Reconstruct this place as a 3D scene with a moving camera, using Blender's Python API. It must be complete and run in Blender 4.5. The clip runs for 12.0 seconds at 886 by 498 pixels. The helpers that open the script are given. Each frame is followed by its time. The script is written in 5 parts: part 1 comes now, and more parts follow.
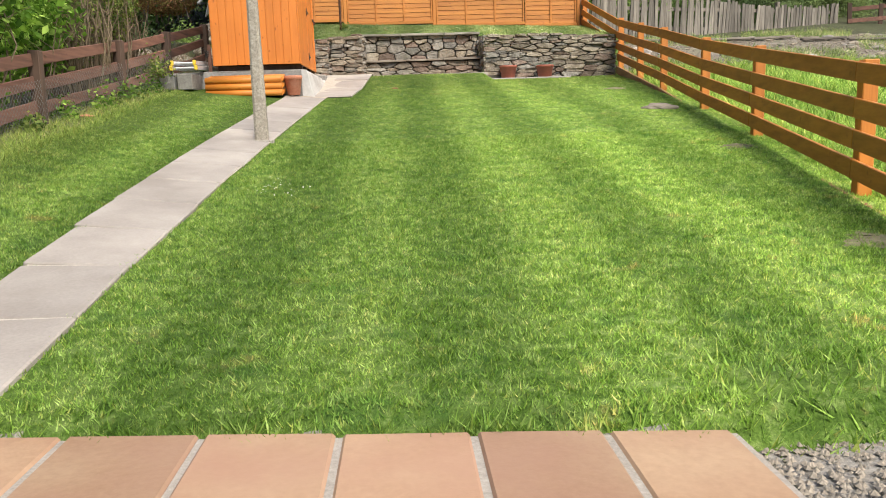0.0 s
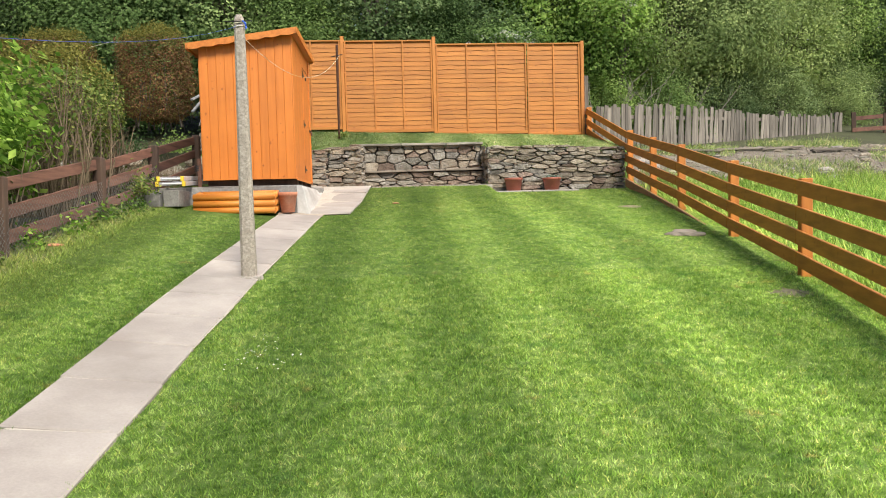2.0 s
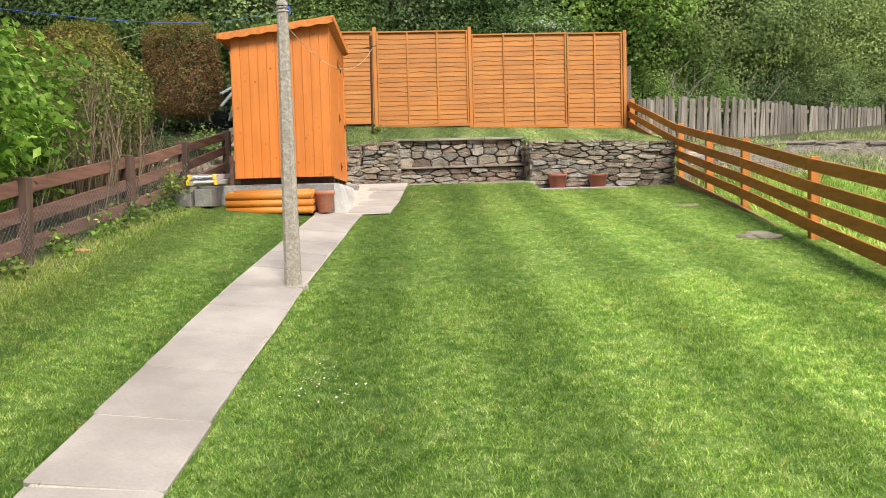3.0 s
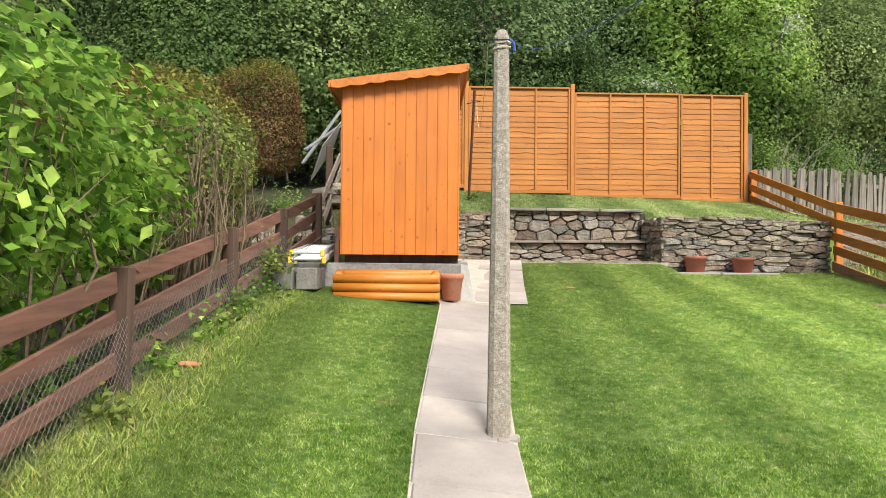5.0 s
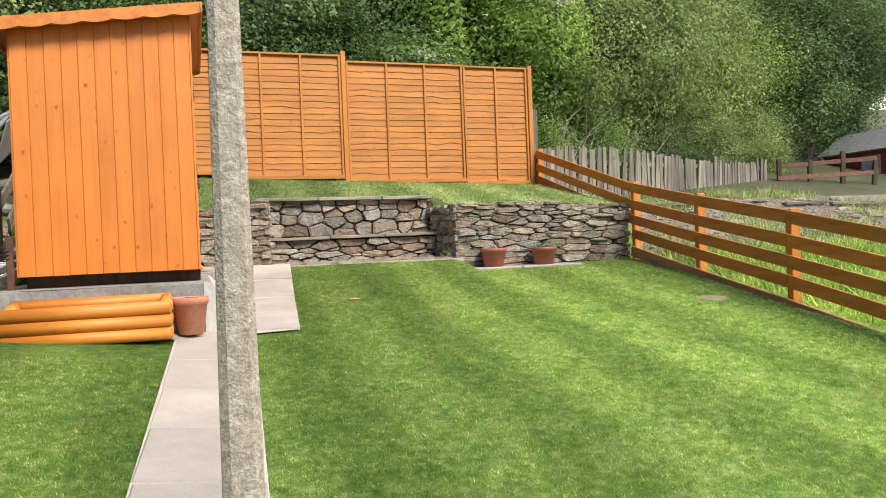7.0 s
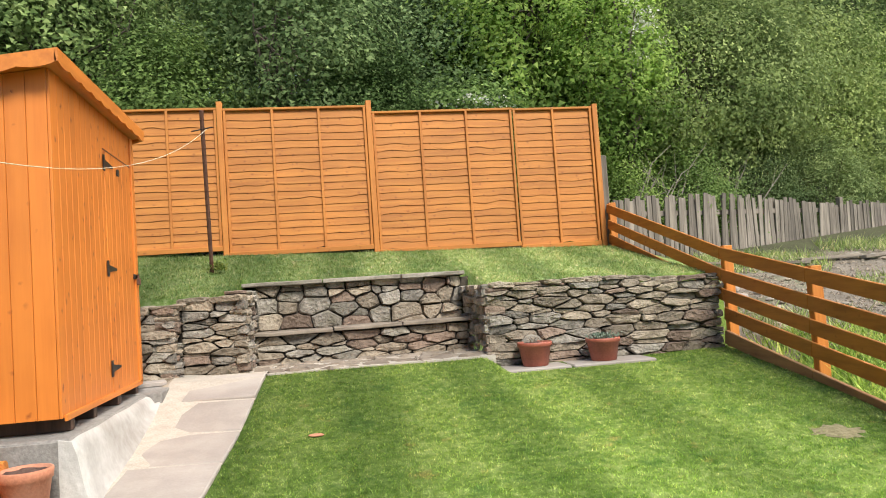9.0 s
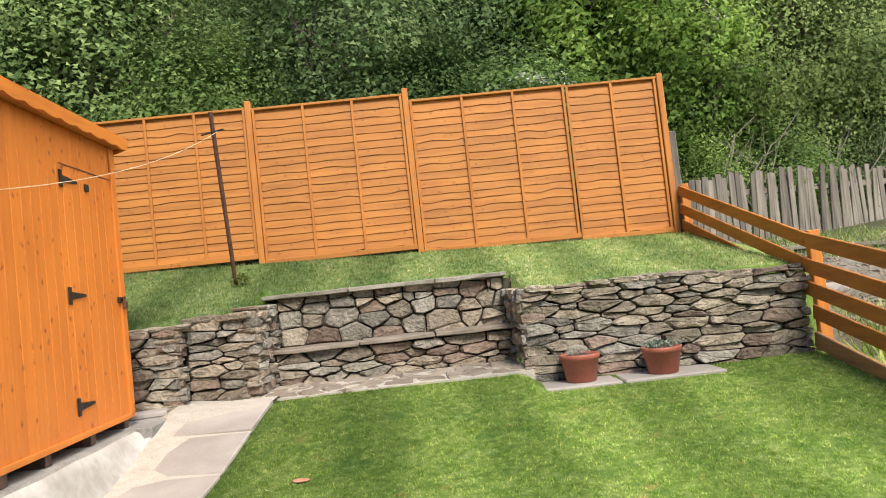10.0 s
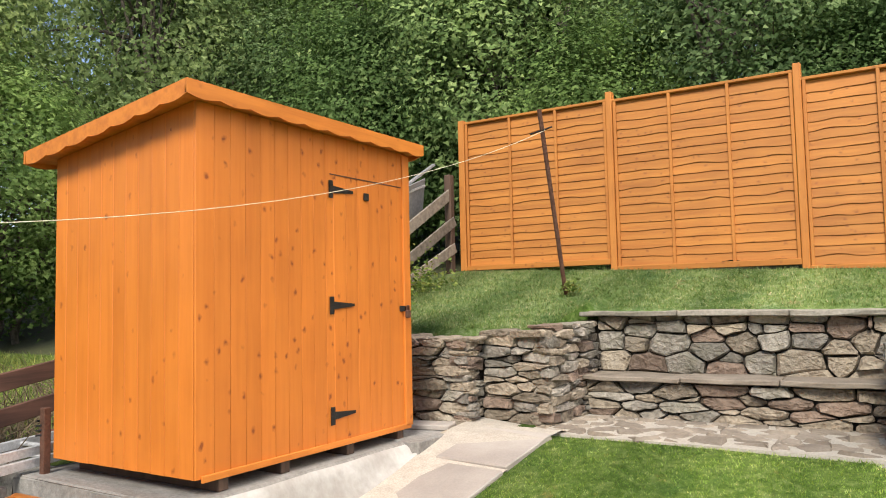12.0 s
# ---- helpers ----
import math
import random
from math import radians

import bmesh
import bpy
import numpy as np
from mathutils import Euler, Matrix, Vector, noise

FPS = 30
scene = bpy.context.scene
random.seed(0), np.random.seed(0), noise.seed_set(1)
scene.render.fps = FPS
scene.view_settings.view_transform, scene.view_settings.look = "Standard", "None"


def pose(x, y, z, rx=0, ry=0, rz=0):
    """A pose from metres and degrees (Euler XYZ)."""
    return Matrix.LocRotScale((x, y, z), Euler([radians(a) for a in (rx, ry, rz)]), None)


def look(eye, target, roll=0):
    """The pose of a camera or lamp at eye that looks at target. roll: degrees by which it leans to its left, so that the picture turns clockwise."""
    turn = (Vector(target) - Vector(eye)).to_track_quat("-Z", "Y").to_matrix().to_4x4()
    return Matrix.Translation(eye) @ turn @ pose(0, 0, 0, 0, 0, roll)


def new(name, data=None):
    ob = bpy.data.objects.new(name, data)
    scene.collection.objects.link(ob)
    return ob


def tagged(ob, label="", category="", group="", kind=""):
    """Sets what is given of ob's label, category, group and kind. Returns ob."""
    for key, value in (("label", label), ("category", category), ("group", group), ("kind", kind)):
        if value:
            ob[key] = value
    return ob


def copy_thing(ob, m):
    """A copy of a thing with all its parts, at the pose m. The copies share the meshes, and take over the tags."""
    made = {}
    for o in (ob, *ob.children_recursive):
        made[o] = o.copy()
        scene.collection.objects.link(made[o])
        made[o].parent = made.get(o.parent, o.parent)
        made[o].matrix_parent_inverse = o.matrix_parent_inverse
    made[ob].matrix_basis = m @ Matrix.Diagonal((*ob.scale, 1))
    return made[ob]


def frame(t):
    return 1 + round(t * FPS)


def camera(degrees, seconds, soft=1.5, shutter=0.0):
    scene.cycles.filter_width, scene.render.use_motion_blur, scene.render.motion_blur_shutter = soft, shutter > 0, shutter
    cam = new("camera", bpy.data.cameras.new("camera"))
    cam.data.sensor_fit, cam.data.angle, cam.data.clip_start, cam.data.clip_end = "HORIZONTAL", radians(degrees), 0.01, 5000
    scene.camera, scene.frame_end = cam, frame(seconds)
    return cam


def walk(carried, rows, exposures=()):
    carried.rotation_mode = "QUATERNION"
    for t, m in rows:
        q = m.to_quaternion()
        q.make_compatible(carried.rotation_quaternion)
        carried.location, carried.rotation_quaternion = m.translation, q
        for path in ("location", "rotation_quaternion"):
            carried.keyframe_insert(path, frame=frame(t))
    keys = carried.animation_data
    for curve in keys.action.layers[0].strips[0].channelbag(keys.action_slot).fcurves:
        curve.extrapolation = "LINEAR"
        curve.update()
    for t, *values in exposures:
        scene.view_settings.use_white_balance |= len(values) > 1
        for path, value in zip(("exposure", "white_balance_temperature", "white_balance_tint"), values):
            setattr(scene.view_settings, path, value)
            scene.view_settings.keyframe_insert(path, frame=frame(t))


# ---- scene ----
cam = camera(60.7, 12.0, 1.0)
PATH = [
    (0, (0.267, -0.817, 1.541), (0.366, 1.151, 1.202), -1.9),
    (0.5, (0.252, -0.662, 1.611), (0.281, 1.316, 1.318), -0.3),
    (1, (0.187, -0.434, 1.733), (0.233, 1.555, 1.526), -1.1),
    (1.5, (0.182, -0.22, 1.796), (0.295, 1.771, 1.635), -1.4),
    (2, (0.194, 0.065, 1.914), (0.318, 2.059, 1.811), -1.5),
    (2.5, (0.11, 0.33, 1.947), (0.239, 2.324, 1.864), -1.4),
    (3, (-0.1, 0.673, 1.988), (-0.027, 2.668, 1.871), -1.6),
    (3.5, (-0.384, 1.085, 2.054), (-0.503, 3.078, 1.929), -1.7),
    (3.7, (-0.503, 1.278, 2.098), (-0.683, 3.267, 1.987), -1.5),
    (5.3, (-1.564, 2.734, 2.346), (-1.449, 4.729, 2.417), 0.3),
    (5.5, (-1.588, 2.903, 2.344), (-1.425, 4.894, 2.434), -0.1),
    (6, (-1.582, 3.414, 2.48), (-1.258, 5.386, 2.533), -0.5),
    (6.5, (-1.403, 3.891, 2.495), (-0.872, 5.82, 2.496), -1.8),
    (6.7, (-1.317, 4.093, 2.498), (-0.692, 5.993, 2.476), -2.3),
    (8.3, (-0.232, 5.521, 2.822), (0.31, 7.446, 2.867), -2.0),
    (8.5, (-0.103, 5.706, 2.852), (0.35, 7.652, 2.934), -2.5),
    (9, (0.25, 6.01, 2.94), (0.593, 7.978, 3.048), -3.9),
    (9.5, (0.678, 6.345, 2.999), (0.878, 8.332, 3.098), -4.7),
    (10, (1.001, 6.763, 3.05), (1.076, 8.759, 3.149), -6.2),
    (10.5, (1.245, 7.07, 3.121), (0.938, 9.041, 3.256), -4.9),
    (11, (1.537, 7.352, 3.183), (0.743, 9.182, 3.321), -3.1),
    (11.5, (1.781, 7.617, 3.214), (0.828, 9.372, 3.33), -2.6),
    (12, (1.973, 7.846, 3.257), (0.911, 9.534, 3.392), -1.2),
]
walk(cam, [(t, look(eye, target, roll)) for t, eye, target, roll in PATH], [(0.0, 0.93, 6750, 10), (3.5, 1.0, 6750, 10), (6.0, 1.04, 6750, 10), (9.0, 0.98, 6750, 10), (12.0, 0.94, 6750, 10)])

# ---- world and sun ----
SUN_EL, SUN_AZ = 44.0, 165.0
world = bpy.data.worlds.new("world")
scene.world = world
world.use_nodes = True
wn = world.node_tree
sky = wn.nodes.new("ShaderNodeTexSky")
sky.sky_type, sky.sun_disc = 'NISHITA', False
sky.sun_elevation, sky.sun_rotation = radians(SUN_EL), radians(SUN_AZ - 90)
sky.air_density, sky.dust_density = 1.0, 3.0
wn.links.new(sky.outputs[0], wn.nodes["Background"].inputs[0])
wn.nodes["Background"].inputs[1].default_value = 0.127
sun_data = bpy.data.lights.new("sun", 'SUN')
sun_data.energy, sun_data.angle, sun_data.color = 2.75, radians(20), (1.0, 0.95, 0.86)
sun = new("sun", sun_data)
az, el = radians(SUN_AZ), radians(SUN_EL)
sun_dir = Vector((math.sin(az) * math.cos(el), math.cos(az) * math.cos(el), math.sin(el)))
sun.matrix_world = look(sun_dir * 30, (0, 0, 0))


# ---- materials ----
def nodes_of(name):
    m = bpy.data.materials.new(name)
    m.use_nodes = True
    nt = m.node_tree
    return m, nt, nt.nodes["Principled BSDF"]


def add(nt, kind, **values):
    n = nt.nodes.new(kind)
    for key, value in values.items():
        n.inputs[key].default_value = value
    return n


def noise_of(nt, vec, scale, detail=4.0, rough=0.55):
    n = add(nt, "ShaderNodeTexNoise", Scale=scale, Detail=detail, Roughness=rough)
    nt.links.new(vec, n.inputs["Vector"])
    return n.outputs[0]


def ramp(nt, fac, stops):
    r = nt.nodes.new("ShaderNodeValToRGB")
    while len(r.color_ramp.elements) < len(stops):
        r.color_ramp.elements.new(0.5)
    for e, (p, c) in zip(r.color_ramp.elements, stops):
        e.position, e.color = p, (*c, 1)
    nt.links.new(fac, r.inputs[0])
    return r.outputs[0]


def mixc(nt, fac, a, b, blend='MIX'):
    n = nt.nodes.new("ShaderNodeMix")
    n.data_type, n.blend_type = 'RGBA', blend
    for sock, v in ((n.inputs[0], fac), (n.inputs[6], a), (n.inputs[7], b)):
        if isinstance(v, (int, float)):
            sock.default_value = v
        elif isinstance(v, tuple):
            sock.default_value = (*v, 1)
        else:
            nt.links.new(v, sock)
    return n.outputs[2]


def position(nt, stretch=(1, 1, 1), local=False):
    src = nt.nodes.new("ShaderNodeTexCoord").outputs["Object"] if local else nt.nodes.new("ShaderNodeNewGeometry").outputs["Position"]
    mp = nt.nodes.new("ShaderNodeMapping")
    mp.inputs["Scale"].default_value = stretch
    nt.links.new(src, mp.inputs["Vector"])
    return mp.outputs[0]


def bump(nt, bsdf, height, strength, dist=0.01):
    b = add(nt, "ShaderNodeBump", Strength=strength, Distance=dist)
    nt.links.new(height, b.inputs["Height"])
    nt.links.new(b.outputs[0], bsdf.inputs["Normal"])


def surface(name, dark, light, scale=8.0, rough=0.8, relief=0.3, fine=60.0, metal=0.0, vary=0.0, stain=None, dist=0.01, speckle=0.35):
    """Two scales of colour variation, a fine relief, and if wanted a random tone for each object."""
    m, nt, b = nodes_of(name)
    p = position(nt)
    big, small = noise_of(nt, p, scale), noise_of(nt, p, fine, 5)
    c = ramp(nt, big, [(0.32, dark), (0.68, light)])
    c = mixc(nt, speckle, c, ramp(nt, small, [(0.3, tuple(x * 0.55 for x in dark)), (0.7, tuple(min(1, x * 1.2) for x in light))]))
    if stain:
        c = mixc(nt, ramp(nt, noise_of(nt, p, scale * 0.35, 6, 0.65), [(0.5, (0, 0, 0)), (0.68, (0.7, 0.7, 0.7))]), c, stain)
    if vary:
        info = nt.nodes.new("ShaderNodeObjectInfo")
        hsv = add(nt, "ShaderNodeHueSaturation")
        mr = add(nt, "ShaderNodeMapRange", **{"To Min": 1 - vary, "To Max": 1 + vary})
        nt.links.new(info.outputs["Random"], mr.inputs[0])
        nt.links.new(mr.outputs[0], hsv.inputs["Value"])
        nt.links.new(c, hsv.inputs["Color"])
        c = hsv.outputs[0]
    nt.links.new(c, b.inputs["Base Color"])
    b.inputs["Roughness"].default_value, b.inputs["Metallic"].default_value = rough, metal
    if relief:
        bump(nt, b, small, relief, dist)
    return m


def timber(name, base, dark, axis, knots=0.0, rough=0.6, vary=0.12, relief=0.25):
    """Stained wood: grain drawn out along one axis, knots, and a tone of its own for each board."""
    m, nt, b = nodes_of(name)
    info = nt.nodes.new("ShaderNodeObjectInfo")
    stretch = [14.0, 14.0, 14.0]
    stretch["xyz".index(axis)] = 0.9
    p = position(nt, tuple(stretch))
    off = nt.nodes.new("ShaderNodeVectorMath")
    off.operation = 'ADD'
    sc = nt.nodes.new("ShaderNodeMath")
    sc.operation = 'MULTIPLY'
    sc.inputs[1].default_value = 40.0
    nt.links.new(info.outputs["Random"], sc.inputs[0])
    nt.links.new(p, off.inputs[0])
    nt.links.new(sc.outputs[0], off.inputs[1])
    grain = noise_of(nt, off.outputs[0], 1.4, 6, 0.6)
    c = ramp(nt, grain, [(0.3, dark), (0.62, base)])
    patch = noise_of(nt, position(nt), 2.2, 3)
    c = mixc(nt, ramp(nt, patch, [(0.4, (0, 0, 0)), (0.75, (0.35, 0.35, 0.35))]), c, tuple(min(1, x * 1.35) for x in base))
    if knots:
        kst = [12.0, 12.0, 12.0]
        kst["xyz".index(axis)] = 9.5
        v = add(nt, "ShaderNodeTexVoronoi", Scale=1.0)
        wob = add(nt, "ShaderNodeTexNoise", Scale=26.0, Detail=2.0)
        nt.links.new(position(nt), wob.inputs["Vector"])
        warp = nt.nodes.new("ShaderNodeVectorMath")
        warp.operation = 'MULTIPLY_ADD'
        nt.links.new(wob.outputs[1], warp.inputs[0])
        warp.inputs[1].default_value = (0.42, 0.42, 0.42)
        nt.links.new(position(nt, tuple(kst)), warp.inputs[2])
        nt.links.new(warp.outputs[0], v.inputs["Vector"])
        k = ramp(nt, v.outputs["Distance"], [(0.075, (knots,) * 3), (0.13, (knots * 0.5,) * 3), (0.23, (0, 0, 0))])
        pick = ramp(nt, v.outputs["Color"], [(0.36, (0, 0, 0)), (0.39, (1, 1, 1))])
        k = mixc(nt, 1.0, k, pick, 'MULTIPLY')
        c = mixc(nt, k, c, (dark[0] * 0.40, dark[1] * 0.26, dark[2] * 0.35))
    hsv = add(nt, "ShaderNodeHueSaturation")
    mr = add(nt, "ShaderNodeMapRange", **{"To Min": 1 - vary, "To Max": 1 + vary})
    nt.links.new(info.outputs["Random"], mr.inputs[0])
    nt.links.new(mr.outputs[0], hsv.inputs["Value"])
    nt.links.new(c, hsv.inputs["Color"])
    nt.links.new(hsv.outputs[0], b.inputs["Base Color"])
    b.inputs["Roughness"].default_value = rough
    bump(nt, b, grain, relief, 0.004)
    return m


def leafy(name, a, bcol, c3, through_light=0.3, patch=0.0, by_tree=False):
    """Leaves: each leaf has a tone of its own, some light goes through."""
    m, nt, b = nodes_of(name)
    nt.nodes.remove(b)
    geo = nt.nodes.new("ShaderNodeNewGeometry")
    c = ramp(nt, geo.outputs["Random Per Island"], [(0.05, a), (0.5, bcol), (0.97, c3)])
    # light and shade of the clumps imitated by noise patches in the leaf colour
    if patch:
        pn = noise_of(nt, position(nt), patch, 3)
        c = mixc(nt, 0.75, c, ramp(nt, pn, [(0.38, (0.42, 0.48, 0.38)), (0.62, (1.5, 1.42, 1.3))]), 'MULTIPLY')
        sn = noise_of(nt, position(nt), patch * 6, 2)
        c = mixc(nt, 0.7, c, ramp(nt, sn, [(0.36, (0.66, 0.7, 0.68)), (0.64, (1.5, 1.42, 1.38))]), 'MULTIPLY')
    if by_tree:
        info = nt.nodes.new("ShaderNodeObjectInfo")
        tone = ramp(nt, info.outputs["Random"], [(0.0, (0.66, 0.72, 0.78)), (0.5, (1.0, 1.0, 1.0)), (1.0, (1.38, 1.32, 1.15))])
        c = mixc(nt, 0.8, c, tone, 'MULTIPLY')
    d = add(nt, "ShaderNodeBsdfPrincipled", Roughness=0.7)
    d.inputs["Specular IOR Level"].default_value = 0.12
    t = nt.nodes.new("ShaderNodeBsdfTranslucent")
    nt.links.new(c, d.inputs["Base Color"])
    nt.links.new(c, t.inputs[0])
    mx = nt.nodes.new("ShaderNodeMixShader")
    mx.inputs[0].default_value = through_light
    nt.links.new(d.outputs[0], mx.inputs[1])
    nt.links.new(t.outputs[0], mx.inputs[2])
    nt.links.new(mx.outputs[0], nt.nodes["Material Output"].inputs[0])
    return m


def lawn_colour(nt, p, fine_amount):
    """Mown turf: mower stripes up the slope, pale and dark patches, fine mottling."""
    sep = nt.nodes.new("ShaderNodeSeparateXYZ")
    nt.links.new(p, sep.inputs[0])
    wob = noise_of(nt, p, 0.7, 2)
    ad = nt.nodes.new("ShaderNodeMath")
    ad.operation = 'MULTIPLY_ADD'
    nt.links.new(wob, ad.inputs[0])
    ad.inputs[1].default_value = 0.38
    nt.links.new(sep.outputs[0], ad.inputs[2])
    sn = nt.nodes.new("ShaderNodeMath")
    sn.operation = 'MULTIPLY'
    sn.inputs[1].default_value = 6.3
    nt.links.new(ad.outputs[0], sn.inputs[0])
    s2 = nt.nodes.new("ShaderNodeMath")
    s2.operation = 'SINE'
    nt.links.new(sn.outputs[0], s2.inputs[0])
    mr = add(nt, "ShaderNodeMapRange", **{"From Min": -1.0, "From Max": 1.0})
    nt.links.new(s2.outputs[0], mr.inputs[0])
    patch = noise_of(nt, p, 1.7, 6, 0.72)
    mid = noise_of(nt, p, 17.0, 5, 0.8)
    soft = noise_of(nt, p, 5.5, 5, 0.75)
    c = ramp(nt, patch, [(0.34, (0.056, 0.128, 0.020)), (0.46, (0.108, 0.205, 0.034)), (0.56, (0.160, 0.265, 0.050)), (0.68, (0.27, 0.35, 0.11))])
    c = mixc(nt, 0.5, c, ramp(nt, soft, [(0.38, (0.052, 0.118, 0.018)), (0.50, (0.13, 0.232, 0.042)), (0.62, (0.27, 0.37, 0.135))]))
    c = mixc(nt, 0.55, c, ramp(nt, mid, [(0.36, (0.034, 0.085, 0.012)), (0.50, (0.122, 0.23, 0.04)), (0.63, (0.31, 0.42, 0.165))]))
    # coarse dark clumps and dry straw-coloured spots
    c = mixc(nt, ramp(nt, noise_of(nt, p, 3.3, 4, 0.7), [(0.55, (0, 0, 0)), (0.66, (0.5, 0.5, 0.5))]), c, (0.05, 0.14, 0.03))
    c = mixc(nt, ramp(nt, noise_of(nt, p, 4.3, 5, 0.75), [(0.61, (0, 0, 0)), (0.70, (0.6, 0.6, 0.6))]), c, (0.27, 0.235, 0.085))
    # how the leaning blades of each stripe catch light, put into the colour
    tone = ramp(nt, mr.outputs[0], [(0.2, (0.80, 0.84, 0.80)), (0.8, (1.27, 1.22, 1.30))])
    # brighter right side painted in: the colour is lifted toward the rail fence
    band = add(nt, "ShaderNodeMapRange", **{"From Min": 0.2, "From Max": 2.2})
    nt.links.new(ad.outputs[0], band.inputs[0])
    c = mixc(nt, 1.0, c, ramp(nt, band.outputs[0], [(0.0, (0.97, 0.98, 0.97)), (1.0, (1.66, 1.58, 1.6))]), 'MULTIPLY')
    # the turf darkened toward the top of the slope, and the drier strip beside the old fence
    top = add(nt, "ShaderNodeMapRange", **{"From Min": 9.3, "From Max": 13.3})
    nt.links.new(sep.outputs[1], top.inputs[0])
    c = mixc(nt, 1.0, c, ramp(nt, top.outputs[0], [(0.0, (1.0, 1.0, 1.0)), (0.7, (0.84, 0.80, 0.82)), (0.93, (0.84, 0.80, 0.82)), (0.96, (1.05, 1.05, 1.05))]), 'MULTIPLY')
    dry = add(nt, "ShaderNodeMapRange", **{"From Min": -1.7, "From Max": -2.9})
    nt.links.new(ad.outputs[0], dry.inputs[0])
    c = mixc(nt, ramp(nt, dry.outputs[0], [(0.0, (0, 0, 0)), (1.0, (0.4, 0.4, 0.4))]), c, (0.20, 0.22, 0.075))
    return mixc(nt, fine_amount, c, tone, 'MULTIPLY')


def turf(name, tint=(1, 1, 1)):
    m, nt, b = nodes_of(name)
    p = position(nt)
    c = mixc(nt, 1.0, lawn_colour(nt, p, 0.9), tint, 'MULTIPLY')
    fine = noise_of(nt, p, 120, 3)
    c = mixc(nt, 0.6, c, ramp(nt, fine, [(0.3, (0.45, 0.5, 0.4)), (0.7, (1.1, 1.1, 1.0))]), 'MULTIPLY')
    nt.links.new(c, b.inputs["Base Color"])
    b.inputs["Roughness"].default_value = 0.85
    b.inputs["Specular IOR Level"].default_value = 0.15
    bump(nt, b, fine, 0.6, 0.02)
    return m


def blade_mat(name, lift, straw, tint=(1, 1, 1)):
    m, nt, b = nodes_of(name)
    nt.nodes.remove(b)
    p = position(nt)
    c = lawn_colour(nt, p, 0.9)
    geo = nt.nodes.new("ShaderNodeNewGeometry")
    tone = ramp(nt, geo.outputs["Random Per Island"], [(0.0, tuple(lift * x for x in (0.5, 0.55, 0.4))), (0.82, tuple(lift * x for x in (1.45, 1.38, 1.35))), (0.94, straw)])
    c = mixc(nt, 1.0, mixc(nt, 1.0, c, tint, 'MULTIPLY'), tone, 'MULTIPLY')
    d = add(nt, "ShaderNodeBsdfPrincipled", Roughness=0.6)
    d.inputs["Specular IOR Level"].default_value = 0.25
    t = nt.nodes.new("ShaderNodeBsdfTranslucent")
    mx = nt.nodes.new("ShaderNodeMixShader")
    mx.inputs[0].default_value = 0.35
    nt.links.new(c, d.inputs["Base Color"])
    nt.links.new(c, t.inputs[0])
    nt.links.new(d.outputs[0], mx.inputs[1])
    nt.links.new(t.outputs[0], mx.inputs[2])
    nt.links.new(mx.outputs[0], nt.nodes["Material Output"].inputs[0])
    return m


# this turf is tinted dark to stand in for shade between the blades
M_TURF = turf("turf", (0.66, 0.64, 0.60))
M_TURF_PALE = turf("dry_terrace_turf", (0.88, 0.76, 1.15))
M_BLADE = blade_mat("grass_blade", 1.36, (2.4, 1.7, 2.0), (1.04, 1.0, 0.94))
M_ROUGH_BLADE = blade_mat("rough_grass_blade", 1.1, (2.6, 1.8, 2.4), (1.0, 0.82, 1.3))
M_SOIL = surface("woodland_soil", (0.03, 0.03, 0.012), (0.07, 0.08, 0.03), 1.5, 0.95, 0.6, 25)
M_BANK = surface("stony_bank_soil", (0.11, 0.092, 0.07), (0.26, 0.23, 0.19), 2.2, 0.95, 0.8, 30, stain=(0.09, 0.12, 0.035))
M_GRAVEL = surface("grey_gravel", (0.17, 0.155, 0.135), (0.36, 0.335, 0.295), 40, 0.9, 0.8, 120)
M_SANDSTONE = surface("buff_sandstone", (0.30, 0.175, 0.105), (0.40, 0.275, 0.175), 2.2, 0.75, 0.2, 45, vary=0.16, stain=(0.33, 0.19, 0.13), speckle=0.15)
M_MORTAR = surface("pale_mortar", (0.27, 0.245, 0.21), (0.38, 0.35, 0.31), 10, 0.9, 0.4, 90)
M_SLAB = surface("grey_concrete_slab", (0.265, 0.238, 0.215), (0.405, 0.37, 0.335), 1.7, 0.85, 0.15, 70, vary=0.09, stain=(0.215, 0.187, 0.165), speckle=0.12)
M_CEMENT = surface("rough_grey_cement", (0.17, 0.163, 0.152), (0.31, 0.30, 0.28), 4.0, 0.9, 0.6, 40, stain=(0.11, 0.10, 0.085))
M_WHITE = surface("white_rendered_cement", (0.37, 0.358, 0.338), (0.54, 0.53, 0.51), 3.0, 0.85, 0.6, 25, stain=(0.22, 0.195, 0.165), speckle=0.15)
M_BUFF = surface("buff_cement_haunch", (0.29, 0.24, 0.18), (0.40, 0.345, 0.275), 4.0, 0.9, 0.4, 40, speckle=0.15)
M_JOINT = surface("pale_paving_joint", (0.36, 0.325, 0.275), (0.48, 0.44, 0.38), 9, 0.9, 0.3, 80)
M_PAVER = surface("tan_crazy_paver", (0.165, 0.135, 0.105), (0.30, 0.255, 0.205), 5, 0.85, 0.3, 60, vary=0.18, speckle=0.2)
M_POLE = surface("aggregate_concrete", (0.19, 0.162, 0.13), (0.50, 0.45, 0.38), 44, 0.9, 0.9, 110, stain=(0.26, 0.225, 0.18))
M_STONE = surface("weathered_wall_stone", (0.135, 0.108, 0.078), (0.41, 0.345, 0.265), 9.0, 0.9, 1.0, 34, vary=0.34, stain=(0.34, 0.30, 0.24), dist=0.03)
